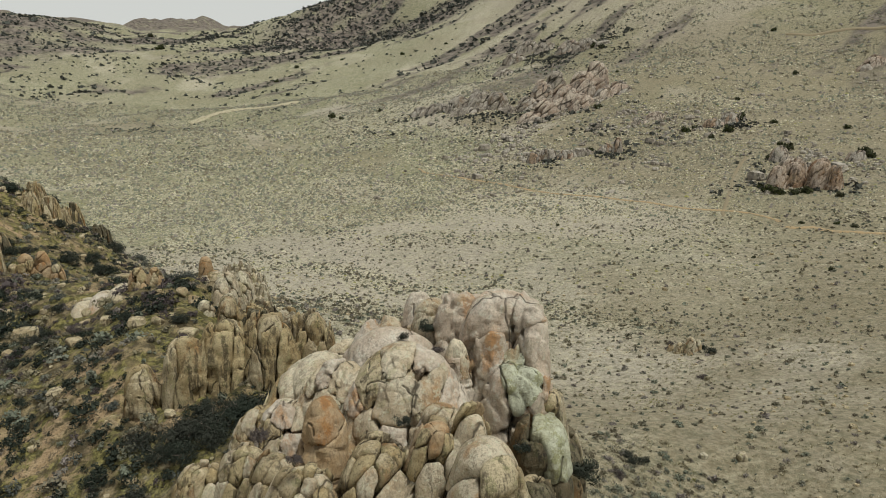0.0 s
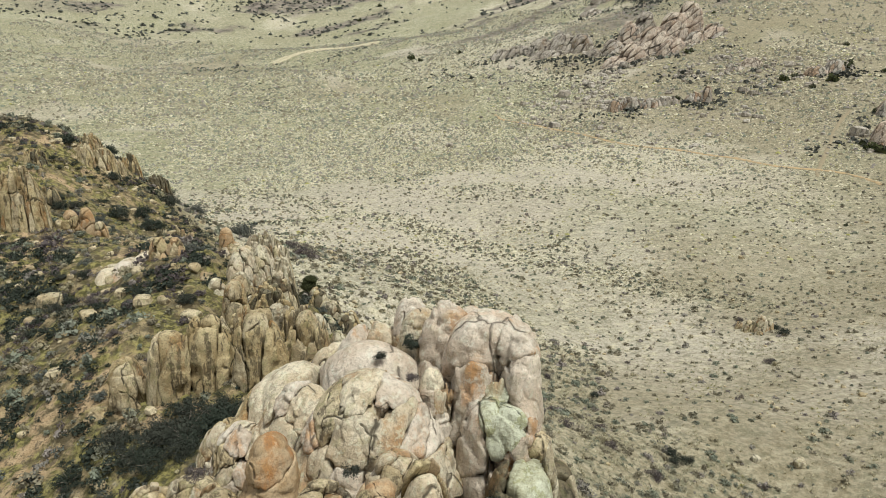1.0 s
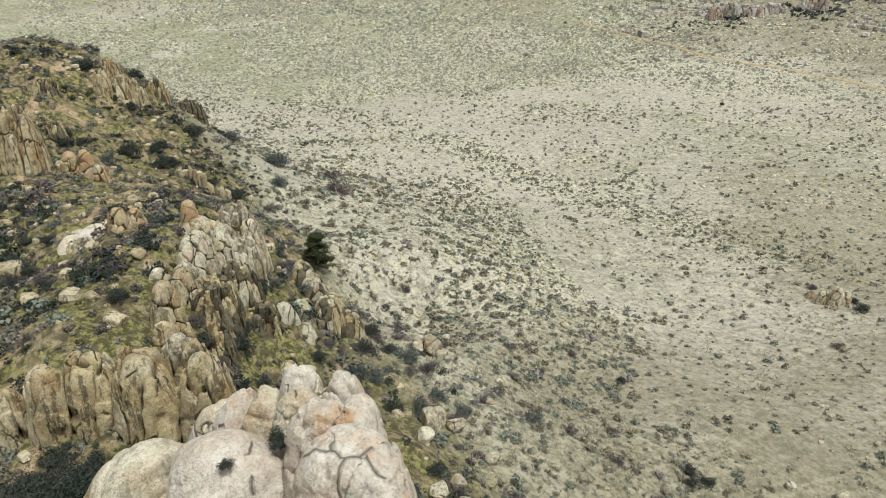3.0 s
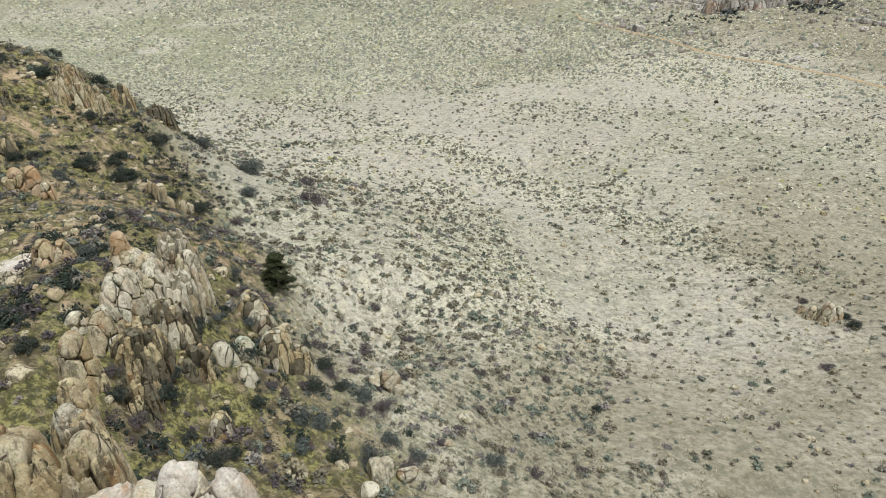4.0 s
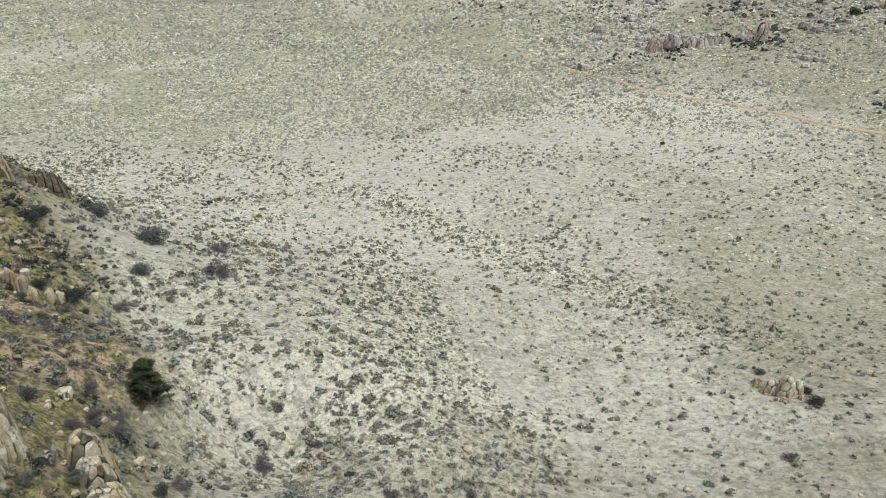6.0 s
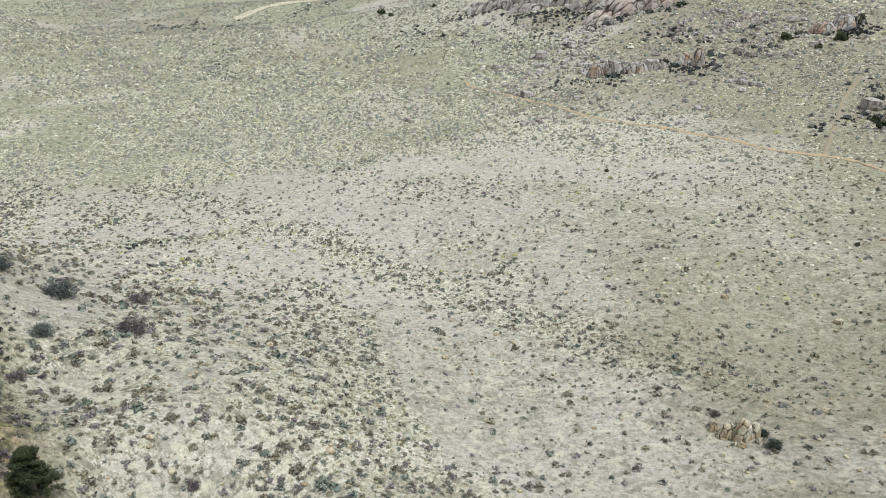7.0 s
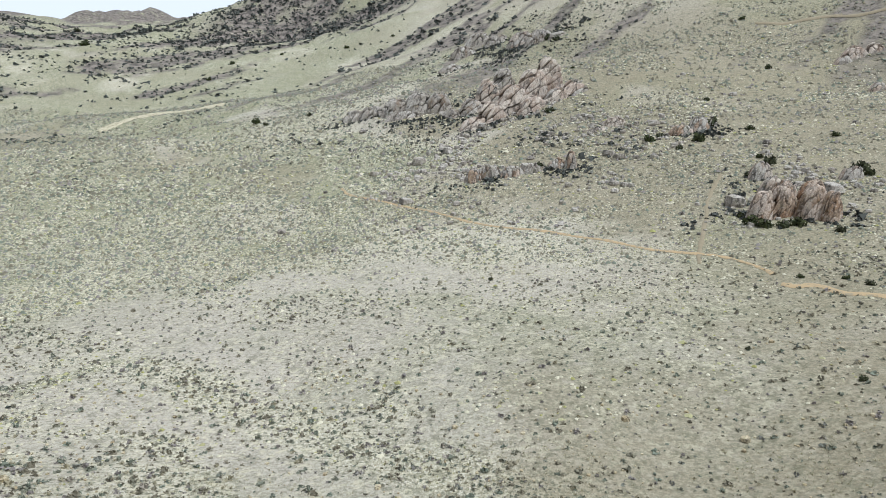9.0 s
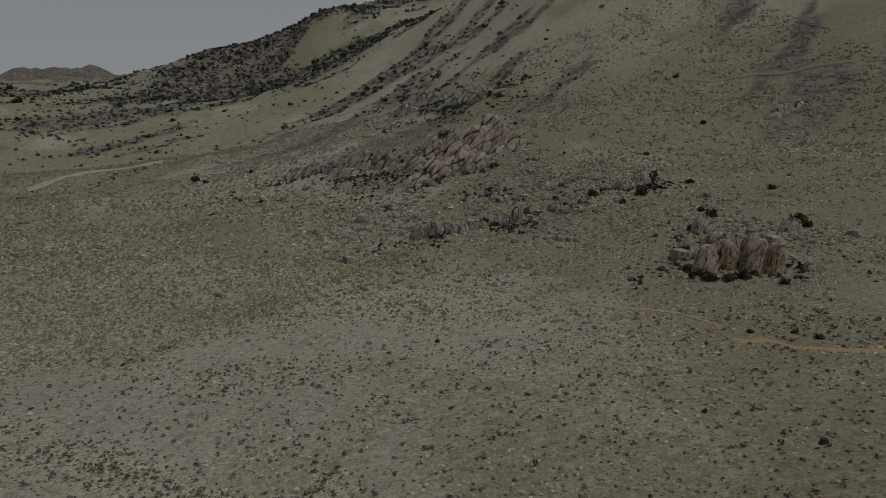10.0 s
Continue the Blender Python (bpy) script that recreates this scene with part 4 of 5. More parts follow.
block(spurrocks, "boulder", 25, TAN, -25.2, 44.9, 19.6, 0.59, 0.61, 0.34, 23, -1, -4)
block(spurrocks, "boulder", 26, TAN, -15.8, 41.6, 21.8, 0.61, 0.64, 0.35, -30, -1, -2)
block(spurrocks, "boulder", 27, TAN, -17.2, 46.8, 22.2, 0.45, 0.44, 0.29, -27, 1, 1)
block(meadow, "boulder", 38, GREYROCK, 11.0, 82.2, -1.8, 0.46, 0.55, 0.43, 24, 5, -4)
block(meadow, "boulder", 39, GREYROCK, 26.8, 80.1, -2.5, 0.33, 0.30, 0.29, -16, -1, -5)
block(meadow, "boulder", 40, GREYROCK, -2.5, 59.2, 9.7, 0.82, 0.74, 0.75, -29, 4, -2)
block(meadow, "boulder", 41, GREYROCK, -3.6, 60.1, 9.4, 0.46, 0.50, 0.36, -3, 2, 4)
block(meadow, "boulder", 42, GREYROCK, -2.3, 60.0, 9.1, 0.46, 0.46, 0.51, 2, -4, -3)
block(meadow, "boulder", 43, GREYROCK, -2.3, 64.0, 7.2, 0.35, 0.32, 0.27, -11, -2, 1)
block(meadow, "boulder", 31, GREYROCK, -2.3, 59.1, 9.5, 0.73, 0.71, 0.59, -10, 3, -6)
block(meadow, "boulder", 32, GREYROCK, -3.2, 59.9, 9.4, 0.54, 0.46, 0.38, -27, 4, 2)
block(meadow, "boulder", 33, GREYROCK, -1.6, 58.8, 9.2, 0.44, 0.48, 0.37, 27, -3, 5)
block(meadow, "boulder", 34, GREYROCK, 3.5, 59.5, 7.0, 0.59, 0.55, 0.34, 1, 2, 4)
block(meadow, "boulder", 35, GREYROCK, 26.7, 80.0, -2.5, 0.35, 0.33, 0.27, -1, -5, -3)
block(meadow, "boulder", 36, GREYROCK, -3.4, 58.7, 9.8, 0.44, 0.52, 0.32, 24, 1, 3)
block(meadow, "boulder", 37, GREYROCK, 3.2, 54.9, 8.6, 0.32, 0.37, 0.25, -10, 5, -1)
block(meadow, "boulder", 17, GREYROCK, 29.2, 56.9, 3.2, 0.59, 0.53, 0.52, 2, 1, 2)
block(meadow, "boulder", 18, GREYROCK, 4.7, 48.0, 9.8, 0.51, 0.55, 0.30, -28, 1, 5)
block(meadow, "boulder", 19, GREYROCK, 0.5, 48.4, 12.0, 0.91, 0.98, 0.85, 29, 0, 4)
block(meadow, "boulder", 20, GREYROCK, 1.7, 49.9, 10.4, 0.66, 0.59, 0.38, 24, -1, 5)
block(meadow, "boulder", 21, GREYROCK, 0.6, 46.2, 12.6, 0.52, 0.50, 0.48, 7, 3, 3)
block(meadow, "boulder", 22, GREYROCK, 3.4, 43.0, 12.5, 0.53, 0.57, 0.36, 28, -4, -5)
block(meadow, "boulder", 23, GREYROCK, 2.8, 41.0, 13.7, 0.59, 0.61, 0.43, 27, 2, -2)
block(meadow, "boulder", 24, GREYROCK, 4.4, 41.4, 12.6, 0.60, 0.53, 0.57, -3, -0, -0)
block(meadow, "boulder", 25, GREYROCK, 25.9, 57.4, 2.9, 0.41, 0.44, 0.26, -14, 4, -3)

massif(orangeb, [(-43.0, 70.3, 1.3, 1.1, 0, 18.8, 2.8, 3, 0.85, (RUSTY, OCHRE)), (-41.4, 70.6, 1.0, 1.0, 0, 18.9, 2.8, 3, 0.8, (RUSTY,)), (-39.8, 70.3, 0.9, 0.8, 0, 17.5, 2.0, 3, 0.6, (RUSTY, TAN)),
                 (-44.6, 70.6, 0.8, 0.9, 0, 17.5, 1.6, 3, 0.6, (TAN, OCHRE))], 9, stretch=0.7, axis=(0.3, 0, 1), edge=20.0, gap=0.96, sink=0.3, n=8, facets=5, fissure=0.06)
massif(slabs, [(-28.3, 53.2, 1.3, 2.0, 0, 19.9, 1.2, 3, 1.5, (GRANITE,)), (-26.9, 53.4, 1.3, 2.2, 0, 20.5, 1.3, 3, 1.7, (GRANITE, TOWERROCK)), (-25.5, 53.5, 1.2, 2.1, 0, 21.0, 1.4, 3, 1.5, (GRANITE, TOWERROCK))], 31,
       stretch=0.8, edge=30.0, gap=0.985, rough=0.03, fissure=0.05, n=9, facets=1, close=0.5)
cracked = outcrop("cracked_boulder", "ochre boulder split by joints at the end of the slab", -23, 52, 20)
massif(cracked, [(-23.4, 52.3, 1.0, 0.9, 0, 23.0, 2.2, 3, 0.55, (OCHRE, RUSTY)), (-22.2, 52.6, 0.9, 0.9, 0, 22.9, 2.2, 3, 0.5, (TAN, OCHRE, RUSTY)), (-23.0, 51.6, 0.9, 0.6, 0, 21.9, 1.6, 3, 0.45, (RUSTY, TAN))], 32,
       stretch=0.45, axis=(0.3, 0, 1), edge=20.0, gap=0.955, sink=0.5, n=8, facets=6, rough=0.05, flat=True, fissure=0.04)
massif(capst, [(-18.3, 53.3, 0.62, 0.7, 0, 23.6, 1.5, 4, 0.95, (RUSTY,)), (-17.9, 53.3, 1.5, 1.1, 0, 22.3, 1.2, 4, 0.6, (GRANITE, GREYROCK, TAN))], 33,
       stretch=0.8, edge=22.0, gap=0.96, n=8, facets=6, rough=0.05, flat=True, fissure=0.04, close=0.5)
join_up(spurrocks, stretch=0.6, grow=1.15, facets=7)
join_up(meadow, grow=1.1, facets=7)

# outcrops on the far slope
redout = outcrop("ribbed_outcrop", "large reddish ribbed granite outcrop on the hillside", 75, 400, 12)
RIBBED = dict(name="rib", stretch=0.26, axis=(0.72, 0.28, 0.62), edge=15.0, gap=0.94, sink=0.9, n=6, facets=2, rough=0.07, flat=True)
massif(redout, [
    (50, 381, 9, 6, 25, 7, 7, 3, 2.3, (RED,)), (60, 387, 10, 7, 30, 14, 9, 3, 2.6, (RED,)), (70, 393, 10, 8, 30, 21, 11, 3, 2.8, (RED,)), (80, 399, 10, 8, 30, 28, 13, 3, 3.0, (RED,)), (89, 404, 8, 7, 30, 33.5, 14, 3.5, 2.8, (RED,)),
    (78, 384, 9, 6, 25, 16.5, 8, 3, 2.2, (RED,)), (90, 388, 8, 6, 25, 20, 8, 3, 2.2, (RED, FARGREY)), (100, 394, 8, 6, 0, 23, 7, 3, 1.9, (RED, FARGREY)),
    (61, 420, 8, 7, 40, 22, 12, 3, 2.4, (FARGREY, RED)), (70, 428, 8, 7, 40, 27, 13, 3, 2.4, (FARGREY,)), (52, 410, 8, 6, 40, 13, 8, 3, 2.2, (FARGREY, RED))], 21, **RIBBED)
greyout = outcrop("grey_outcrop", "dark grey broken outcrop beside the ribbed one", 30, 390, 0)
massif(greyout, [
    (14, 441, 9, 7, 10, 11, 8, 3, 2.2, (FARGREY,)), (26, 432, 9, 8, 0, 15.5, 11, 3, 2.5, (FARGREY,)), (36, 428, 8, 8, 0, 15, 10, 3, 2.3, (FARGREY,)), (2, 449, 9, 6, 0, 6, 5, 3, 1.8, (FARGREY,)),
    (-8, 452, 9, 6, 0, 3.2, 4.5, 3, 1.7, (FARGREY,)), (42, 410, 6, 6, 0, 8, 5, 3, 1.8, (FARGREY,)), (20, 425, 12, 5, -10, 5.5, 4, 3, 1.7, (FARGREY,))], 22, "rib", 0.4, (0.5, 0.2, 0.8), 14.0, 0.94, 0.9, 6, 3, 0.07, True)
lower = outcrop("low_outcrop", "low grey rock band above the meadow", 45, 315, -10)
massif(lower, [
    (42.6, 306.5, 3.4, 3.0, 0, -3.6, 5, 3.5, 1.0, (FARGREY, KNOBROCK)), (49, 309, 5, 3.2, 0, -2.6, 4.5, 3.5, 1.1, (FARGREY,)), (57, 306, 5, 3.2, 0, -2.6, 4.2, 3.5, 1.1, (FARGREY, KNOBROCK)), (65, 306, 5, 3, 0, -1.6, 4, 3, 1.1, (FARGREY,)),
    (77.6, 302, 2.4, 2.2, 0, 3.4, 6, 3.5, 1.0, (KNOBROCK, FARGREY)), (73.5, 306, 4, 3, 0, 0.6, 4, 3, 1.0, (KNOBROCK, FARGREY))], 23, "rib", 0.3, (0.1, 0, 1), 14.0, 0.965, 1.2, 6, 2, 0.06, True)
midout = outcrop("bushy_outcrop", "grey outcrop overgrown with dark bushes", 110, 300, 5)
massif(midout, [
    (125, 321, 6, 4, 0, 10, 5, 3, 1.3, (FARGREY, KNOBROCK)), (132, 322, 5, 4, 0, 13, 6, 3, 1.3, (FARGREY, KNOBROCK)), (118, 320, 4, 3, 0, 7, 3.5, 3, 1.2, (FARGREY,)), (138, 325, 4, 3, 0, 12, 4, 3, 1.2, (FARGREY,)),
    (97, 338, 6, 3, 10, 7.5, 3.5, 3, 1.2, (RED, FARGREY)), (105, 342, 6, 3.4, 0, 11, 4.5, 3, 1.3, (RED,)), (88, 350, 5, 3, 0, 6.5, 3, 3, 1.2, (FARGREY,))], 24, "rib", 0.45, (0.4, 0, 1), 13.0, 0.965, 0.9, 6, 3, 0.07, True)
knob = outcrop("rocky_knob", "pinkish brown rock knob beside the dirt track", 125, 240, -3)
massif(knob, [
    (114.5, 233, 4.2, 3.4, 20, 3.6, 7, 3, 1.4, (RED, KNOBROCK)), (120.5, 234.5, 4.2, 4.2, 0, 4.4, 7, 3, 0.95, (KNOBROCK,)), (126.5, 229, 4.4, 4.2, 20, 5.2, 8, 3.5, 0.9, (KNOBROCK,)), (129.2, 225, 3.0, 2.8, 0, 4.6, 7, 3.5, 0.8, (KNOBROCK,)),
    (124, 240, 4, 4, 0, 4.6, 5.5, 3, 1.1, (KNOBROCK, RED)), (131, 238, 4.4, 3.6, 0, 5.2, 6, 3, 1.0, (KNOBROCK,)), (127, 252, 4, 3.2, 0, 3.4, 3.6, 3, 1.1, (RED, FARGREY)), (130, 266, 4, 3, 0, 5.4, 4, 3, 1.2, (FARGREY, RED)),
    (152.5, 254, 4.2, 3, 0, 5.8, 4, 3, 1.2, (FARGREY, RED))], 25, "rib", 0.28, (0.42, 0, 0.9), 14.0, 0.96, 1.3, 6, 2, 0.07, True)
upper = outcrop("upper_rocks", "dark rock band high on the slope", 110, 560, 45)
massif(upper, [
    (115, 566, 11, 7, 10, 47, 7, 3, 2.4, (FARGREY,)), (104, 578, 10, 7, 10, 46, 7, 3, 2.4, (FARGREY, RED)), (90, 605, 10, 7, 10, 44, 7, 3, 2.6, (FARGREY,)), (78, 626, 10, 7, 0, 45, 6, 3, 2.6, (FARGREY,)), (126, 556, 8, 5, 0, 46, 5, 3, 2.2, (FARGREY,)),
    (64, 600, 9, 5, 0, 35, 4, 3, 2.2, (FARGREY,)), (52, 560, 9, 5, 20, 24, 4, 3, 2.2, (FARGREY,))], 26, "rib", 0.5, (0.5, 0, 0.8), 12.0, 0.96, 0.9, 6, 3, 0.07, True)
righto = outcrop("pink_outcrop", "pink rock outcrop on the grassy slope", 250, 400, 30)
massif(righto, [
    (254, 420, 9, 6, 0, 38, 6, 3, 2.2, (RED,)), (244, 414, 6, 4, 0, 33, 5, 3, 2.0, (RED, FARGREY)), (262, 419, 6, 5, 0, 39.5, 5, 3, 2.0, (RED,)), (232, 366, 4.5, 3.4, 0, 23, 4, 3, 1.5, (RED, FARGREY))], 27, "rib", 0.5, (0.4, 0, 0.9), 12.0, 0.96, 0.9, 6, 3, 0.07, True)

# ---- plants ----
def leaf_cloud(seed, count, size, flat=0.75, clumps=9, fill=0.55):
    """Small leaf triangles on lumps that make up an uneven crown of radius 1."""
    g = np.random.default_rng(seed)
    d = g.normal(size=(clumps, 3))
    d /= np.linalg.norm(d, axis=1)[:, None]
    d[:, 2] = np.abs(d[:, 2])
    heart = d * g.uniform(0.3, 0.72, (clumps, 1))
    pick = g.integers(clumps, size=count)
    o = g.normal(size=(count, 3))
    o /= np.linalg.norm(o, axis=1)[:, None]
    c = heart[pick] + o * g.uniform(0.55, 1.0, (count, 1)) * fill * g.uniform(0.6, 1.0, clumps)[pick][:, None]
    c[:, 2] = np.abs(c[:, 2]) * flat + 0.04
    a = g.normal(size=(count, 3))
    b = np.cross(a, o + 0.5 * g.normal(size=(count, 3)))
    a = np.cross(b, o)
    a /= np.linalg.norm(a, axis=1)[:, None]
    b /= np.linalg.norm(b, axis=1)[:, None] + 1e-9
    s = size * g.uniform(0.6, 1.3, (count, 1))
    v = np.stack([c - a * s * 0.5 - b * s * 0.4, c + a * s * 0.5 - b * s * 0.4, c + b * s * 0.8], 1).reshape(-1, 3)
    return v, np.arange(count * 3).reshape(-1, 3)


def tube(points, radii, sides=5):
    """A tapered limb along points."""
    v, q = [], []
    for i, p in enumerate(points):
        t = np.asarray(points[min(i + 1, len(points) - 1)]) - np.asarray(points[max(i - 1, 0)])
        t = t / np.linalg.norm(t)
        u = np.cross(t, (0.3, 0.9, 0.1))
        u /= np.linalg.norm(u)
        w = np.cross(t, u)
        for k in range(sides):
            a = 2 * math.pi * k / sides
            v.append(np.asarray(p) + radii[i] * (math.cos(a) * u + math.sin(a) * w))
    for i in range(len(points) - 1):
        for k in range(sides):
            q.append((i * sides + k, i * sides + (k + 1) % sides, (i + 1) * sides + (k + 1) % sides, (i + 1) * sides + k))
    return np.array(v), np.array(q)


def stems(seed, count, reach, thick):
    g = np.random.default_rng(seed)
    vs, qs, at = [], [], 0
    for i in range(count):
        a, e = g.uniform(0, 6.28), g.uniform(0.4, 1.0)
        tip = np.array([math.cos(a) * reach * e, math.sin(a) * reach * e, reach * g.uniform(0.4, 0.8)])
        v, q = tube([(0, 0, -0.1), tip * (0.4, 0.4, 0.55), tip], [thick, thick * 0.6, thick * 0.2], 4)
        vs.append(v)
        qs.append(q + at)
        at += len(v)
    return np.concatenate(vs), np.concatenate(qs)


BUSHES = {}
LOOKS = {"dark": (BUSH, "dense dark green bush among the rocks"), "grey": (GREYBUSH, "rounded grey-green sagebrush bush on the slope"),
         "twiggy": (TWIGS, "leafless purple-grey twiggy bush in dry grass")}
for look_name, (leafmat, _) in LOOKS.items():
    BUSHES[look_name] = [(build("crown", *leaf_cloud(200 + 10 * len(look_name) + k, 1700 if k < 4 else 2800, (0.08 if look_name != "twiggy" else 0.066) * (1 if k < 4 else 0.62), 0.8, 11 if k < 4 else 30, 0.5 if k < 4 else 0.36), leafmat, False),
                          build("stem", *stems(300 + k, 7, 0.8, 0.03), BARK)) for k in range(8)]
bush_count = 0


def bush(x, y, r, kind, flat=1.0, z=None):
    global bush_count
    if r > 1.6 and y < 80:
        for k in range(3):
            a = k * 2.09 + x
            bush(x + 0.5 * r * math.cos(a), y + 0.5 * r * math.sin(a), r * (0.56 + 0.08 * math.sin(3 * a)), kind, flat)
        return
    crown, stem = BUSHES[kind][bush_count % 4 + (4 if r > 0.9 else 0)]
    bush_count += 1
    ob = tagged(new("bush"), LOOKS[kind][1], "bush", "bushes on the spur")
    ob.matrix_basis = pose(x, y, (float(ground_z(x, y)) if z is None else z) - 0.05, 0, 0, bush_count * 77 % 360) @ Matrix.Diagonal((r, r, r * flat, 1))
    part("crown", crown, ob)
    part("stem", stem, ob)


bush(-64.4, 102.4, 2.06, "dark")
bush(-55.6, 90.1, 1.99, "dark")
bush(-48.8, 88.5, 1.73, "dark")
bush(-53.0, 83.2, 1.01, "dark")
bush(-47.6, 76.1, 2.17, "dark")
bush(-43.6, 76.1, 1.14, "grey")
bush(-43.7, 80.1, 1.97, "dark")
bush(-43.5, 85.7, 1.49, "dark")
bush(-40.8, 82.6, 2.06, "dark")
bush(-45.5, 96.7, 1.65, "dark")
bush(-48.5, 109.7, 2.38, "grey")
bush(-37.3, 61.0, 0.94, "grey")
bush(-42.6, 65.8, 1.23, "twiggy")
bush(-32.5, 52.9, 0.71, "dark")
bush(-30.4, 52.7, 0.96, "dark")
bush(-31.6, 50.2, 1.59, "dark")
bush(-35.4, 51.5, 1.01, "dark")
bush(-28.1, 63.9, 1.07, "dark")
bush(-33.8, 85.7, 1.44, "dark")
bush(-23.9, 48.2, 0.61, "dark")
bush(-20.8, 48.4, 0.58, "grey")
bush(-18.8, 45.1, 0.54, "dark")
bush(-21.8, 46.0, 0.66, "dark")
bush(-55.0, 71.8, 1.58, "dark")
bush(-51.2, 70.4, 1.14, "dark")
bush(-21.6, 54.0, 1.28, "grey")
bush(-30.4, 49.0, 1.91, "dark")
bush(-26.5, 47.4, 1.01, "twiggy")
bush(-21.5, 44.1, 0.56, "grey")
bush(-17.0, 43.3, 0.96, "dark")
bush(-19.5, 39.0, 0.62, "twiggy")
bush(-17.5, 33.7, 0.57, "grey")
bush(-19.4, 35.8, 0.42, "twiggy")
bush(-11.0, 29.4, 2.39, "dark")
bush(-9.3, 30.0, 1.46, "dark")
bush(-8.6, 30.8, 1.55, "dark")
bush(-8.5, 33.4, 0.64, "dark")
bush(-11.3, 43.9, 0.83, "dark")
bush(-6.9, 43.2, 1.24, "dark")
bush(-6.2, 54.4, 1.43, "dark")
bush(-0.7, 49.9, 1.55, "grey")
bush(-1.9, 55.7, 1.32, "twiggy")
bush(1.5, 50.7, 0.99, "twiggy")
bush(2.2, 43.2, 1.05, "dark")
bush(3.5, 42.6, 1.04, "twiggy")
bush(4.9, 42.3, 0.81, "dark")
bush(-10.9, 45.9, 1.11, "dark")
bush(6.5, 55.0, 1.23, "grey")
bush(18.9, 55.9, 1.68, "dark")
bush(12.9, 54.3, 0.95, "twiggy")
bush(12.8, 59.3, 0.86, "twiggy")
bush(16.3, 51.8, 1.08, "twiggy")
bush(9.2, 56.1, 0.81, "twiggy")
bush(41.8, 96.5, 1.42, "dark")
bush(36.8, 86.4, 1.04, "twiggy")
bush(38.0, 103.1, 0.93, "twiggy")
bush(-55.4, 98.9, 2.14, "dark")
bush(-44.8, 94.0, 2.27, "dark")
bush(-52.9, 109.2, 1.82, "dark")
bush(-40.4, 108.6, 3.19, "grey")
bush(-33.7, 95.8, 1.89, "grey")
bush(-28.3, 102.7, 2.72, "twiggy")
bush(-34.9, 116.3, 2.29, "twiggy")
bush(-33.7, 83.9, 1.97, "dark")
bush(-35.9, 83.3, 1.34, "dark")
bush(-41.0, 81.5, 1.72, "dark")
bush(-43.0, 83.5, 1.40, "dark")
bush(-28.2, 66.5, 1.30, "twiggy")
bush(-31.4, 88.1, 1.39, "twiggy")
bush(-15.3, 64.7, 1.47, "twiggy")
bush(-19.7, 67.9, 1.16, "grey")
bush(-16.5, 62.0, 1.18, "twiggy")
bush(-12.7, 52.1, 0.96, "dark")
bush(-10.7, 51.6, 1.14, "dark")
bush(-9.4, 61.8, 1.14, "twiggy")
bush(-7.2, 58.1, 1.45, "dark")
bush(-6.3, 57.4, 1.05, "twiggy")
bush(-9.5, 60.0, 0.89, "dark")
bush(-12.1, 50.0, 0.93, "dark")
bush(-10.7, 55.7, 1.15, "grey")
bush(-10.2, 74.2, 1.41, "twiggy")
bush(-2.2, 65.1, 0.96, "twiggy")
bush(2.6, 70.1, 1.04, "twiggy")
bush(-0.2, 52.4, 1.27, "grey")
bush(-3.5, 56.0, 1.35, "grey")
bush(-2.1, 48.3, 1.17, "dark")


for px, py, r in ((-10.6, 29.4, 1.55), (-8.9, 30.1, 1.4), (-12.2, 29.8, 1.5), (-11.4, 28.0, 1.3), (-9.9, 30.9, 1.4), (-12.4, 30.6, 1.3), (-10.2, 28.4, 1.2), (-12.9, 28.9, 1.1), (-9.6, 31.6, 1.0), (-14.6, 30.2, 1.2), (-11.6, 31.8, 0.9), (-13.6, 26.8, 0.9), (-16.2, 28.6, 1.0), (-7.9, 31.9, 0.9), (7.6, 27.2, 1.1), (8.4, 30.4, 1.0), (7.2, 33.0, 1.2),
                  (5.4, 35.6, 1.2), (8.8, 36.4, 0.9)):
    bush(px, py, r, "dark")

# dense low brush on the spur, with bare clearings
for i in range(330):
    px, py = float(rng.uniform(-75, 2)), float(rng.uniform(16, 118))
    on = float(spur(np.array(px), np.array(py)))
    clear = float(vnoise(px * 0.11, py * 0.11, 2.0, 97))
    if on * (0.55 + 0.5 * clear) > rng.uniform(0.25, 1.0) and not (-7 < px < 7 and 19 < py < 33):
        bush(px, py, float(rng.lognormal(-0.42, 0.32)), ("dark", "dark", "grey", "twiggy")[int(rng.integers(4))], 0.85)


bush(-7.6, 49.1, 0.83, "dark")
bush(-6.8, 51.3, 0.78, "twiggy")
bush(-4.1, 50.4, 1.38, "grey")
bush(-4.2, 47.7, 0.88, "grey")
bush(-2.7, 54.0, 0.99, "twiggy")
bush(1.7, 52.1, 1.03, "grey")
bush(2.8, 54.4, 0.74, "twiggy")
bush(-5.1, 56.0, 0.85, "dark")
bush(-9.9, 73.3, 1.08, "twiggy")
bush(-2.2, 61.6, 0.84, "twiggy")
bush(-10.7, 57.4, 0.80, "twiggy")
bush(-5.4, 59.6, 0.73, "twiggy")
bush(-6.6, 44.5, 0.77, "dark")
bush(-8.9, 43.9, 0.69, "dark")
bush(-8.7, 47.0, 0.80, "dark")
bush(-17.0, 64.4, 1.12, "twiggy")
bush(-17.1, 66.8, 1.18, "twiggy")
bush(3.4, 57.2, 0.78, "twiggy")
bush(3.9, 62.5, 0.67, "twiggy")
bush(8.5, 73.2, 0.68, "twiggy")
bush(5.8, 67.6, 0.73, "twiggy")
bush(-6.8, 78.4, 0.82, "twiggy")
bush(-1.7, 73.1, 0.74, "dark")
bush(8.4, 62.5, 0.68, "twiggy")
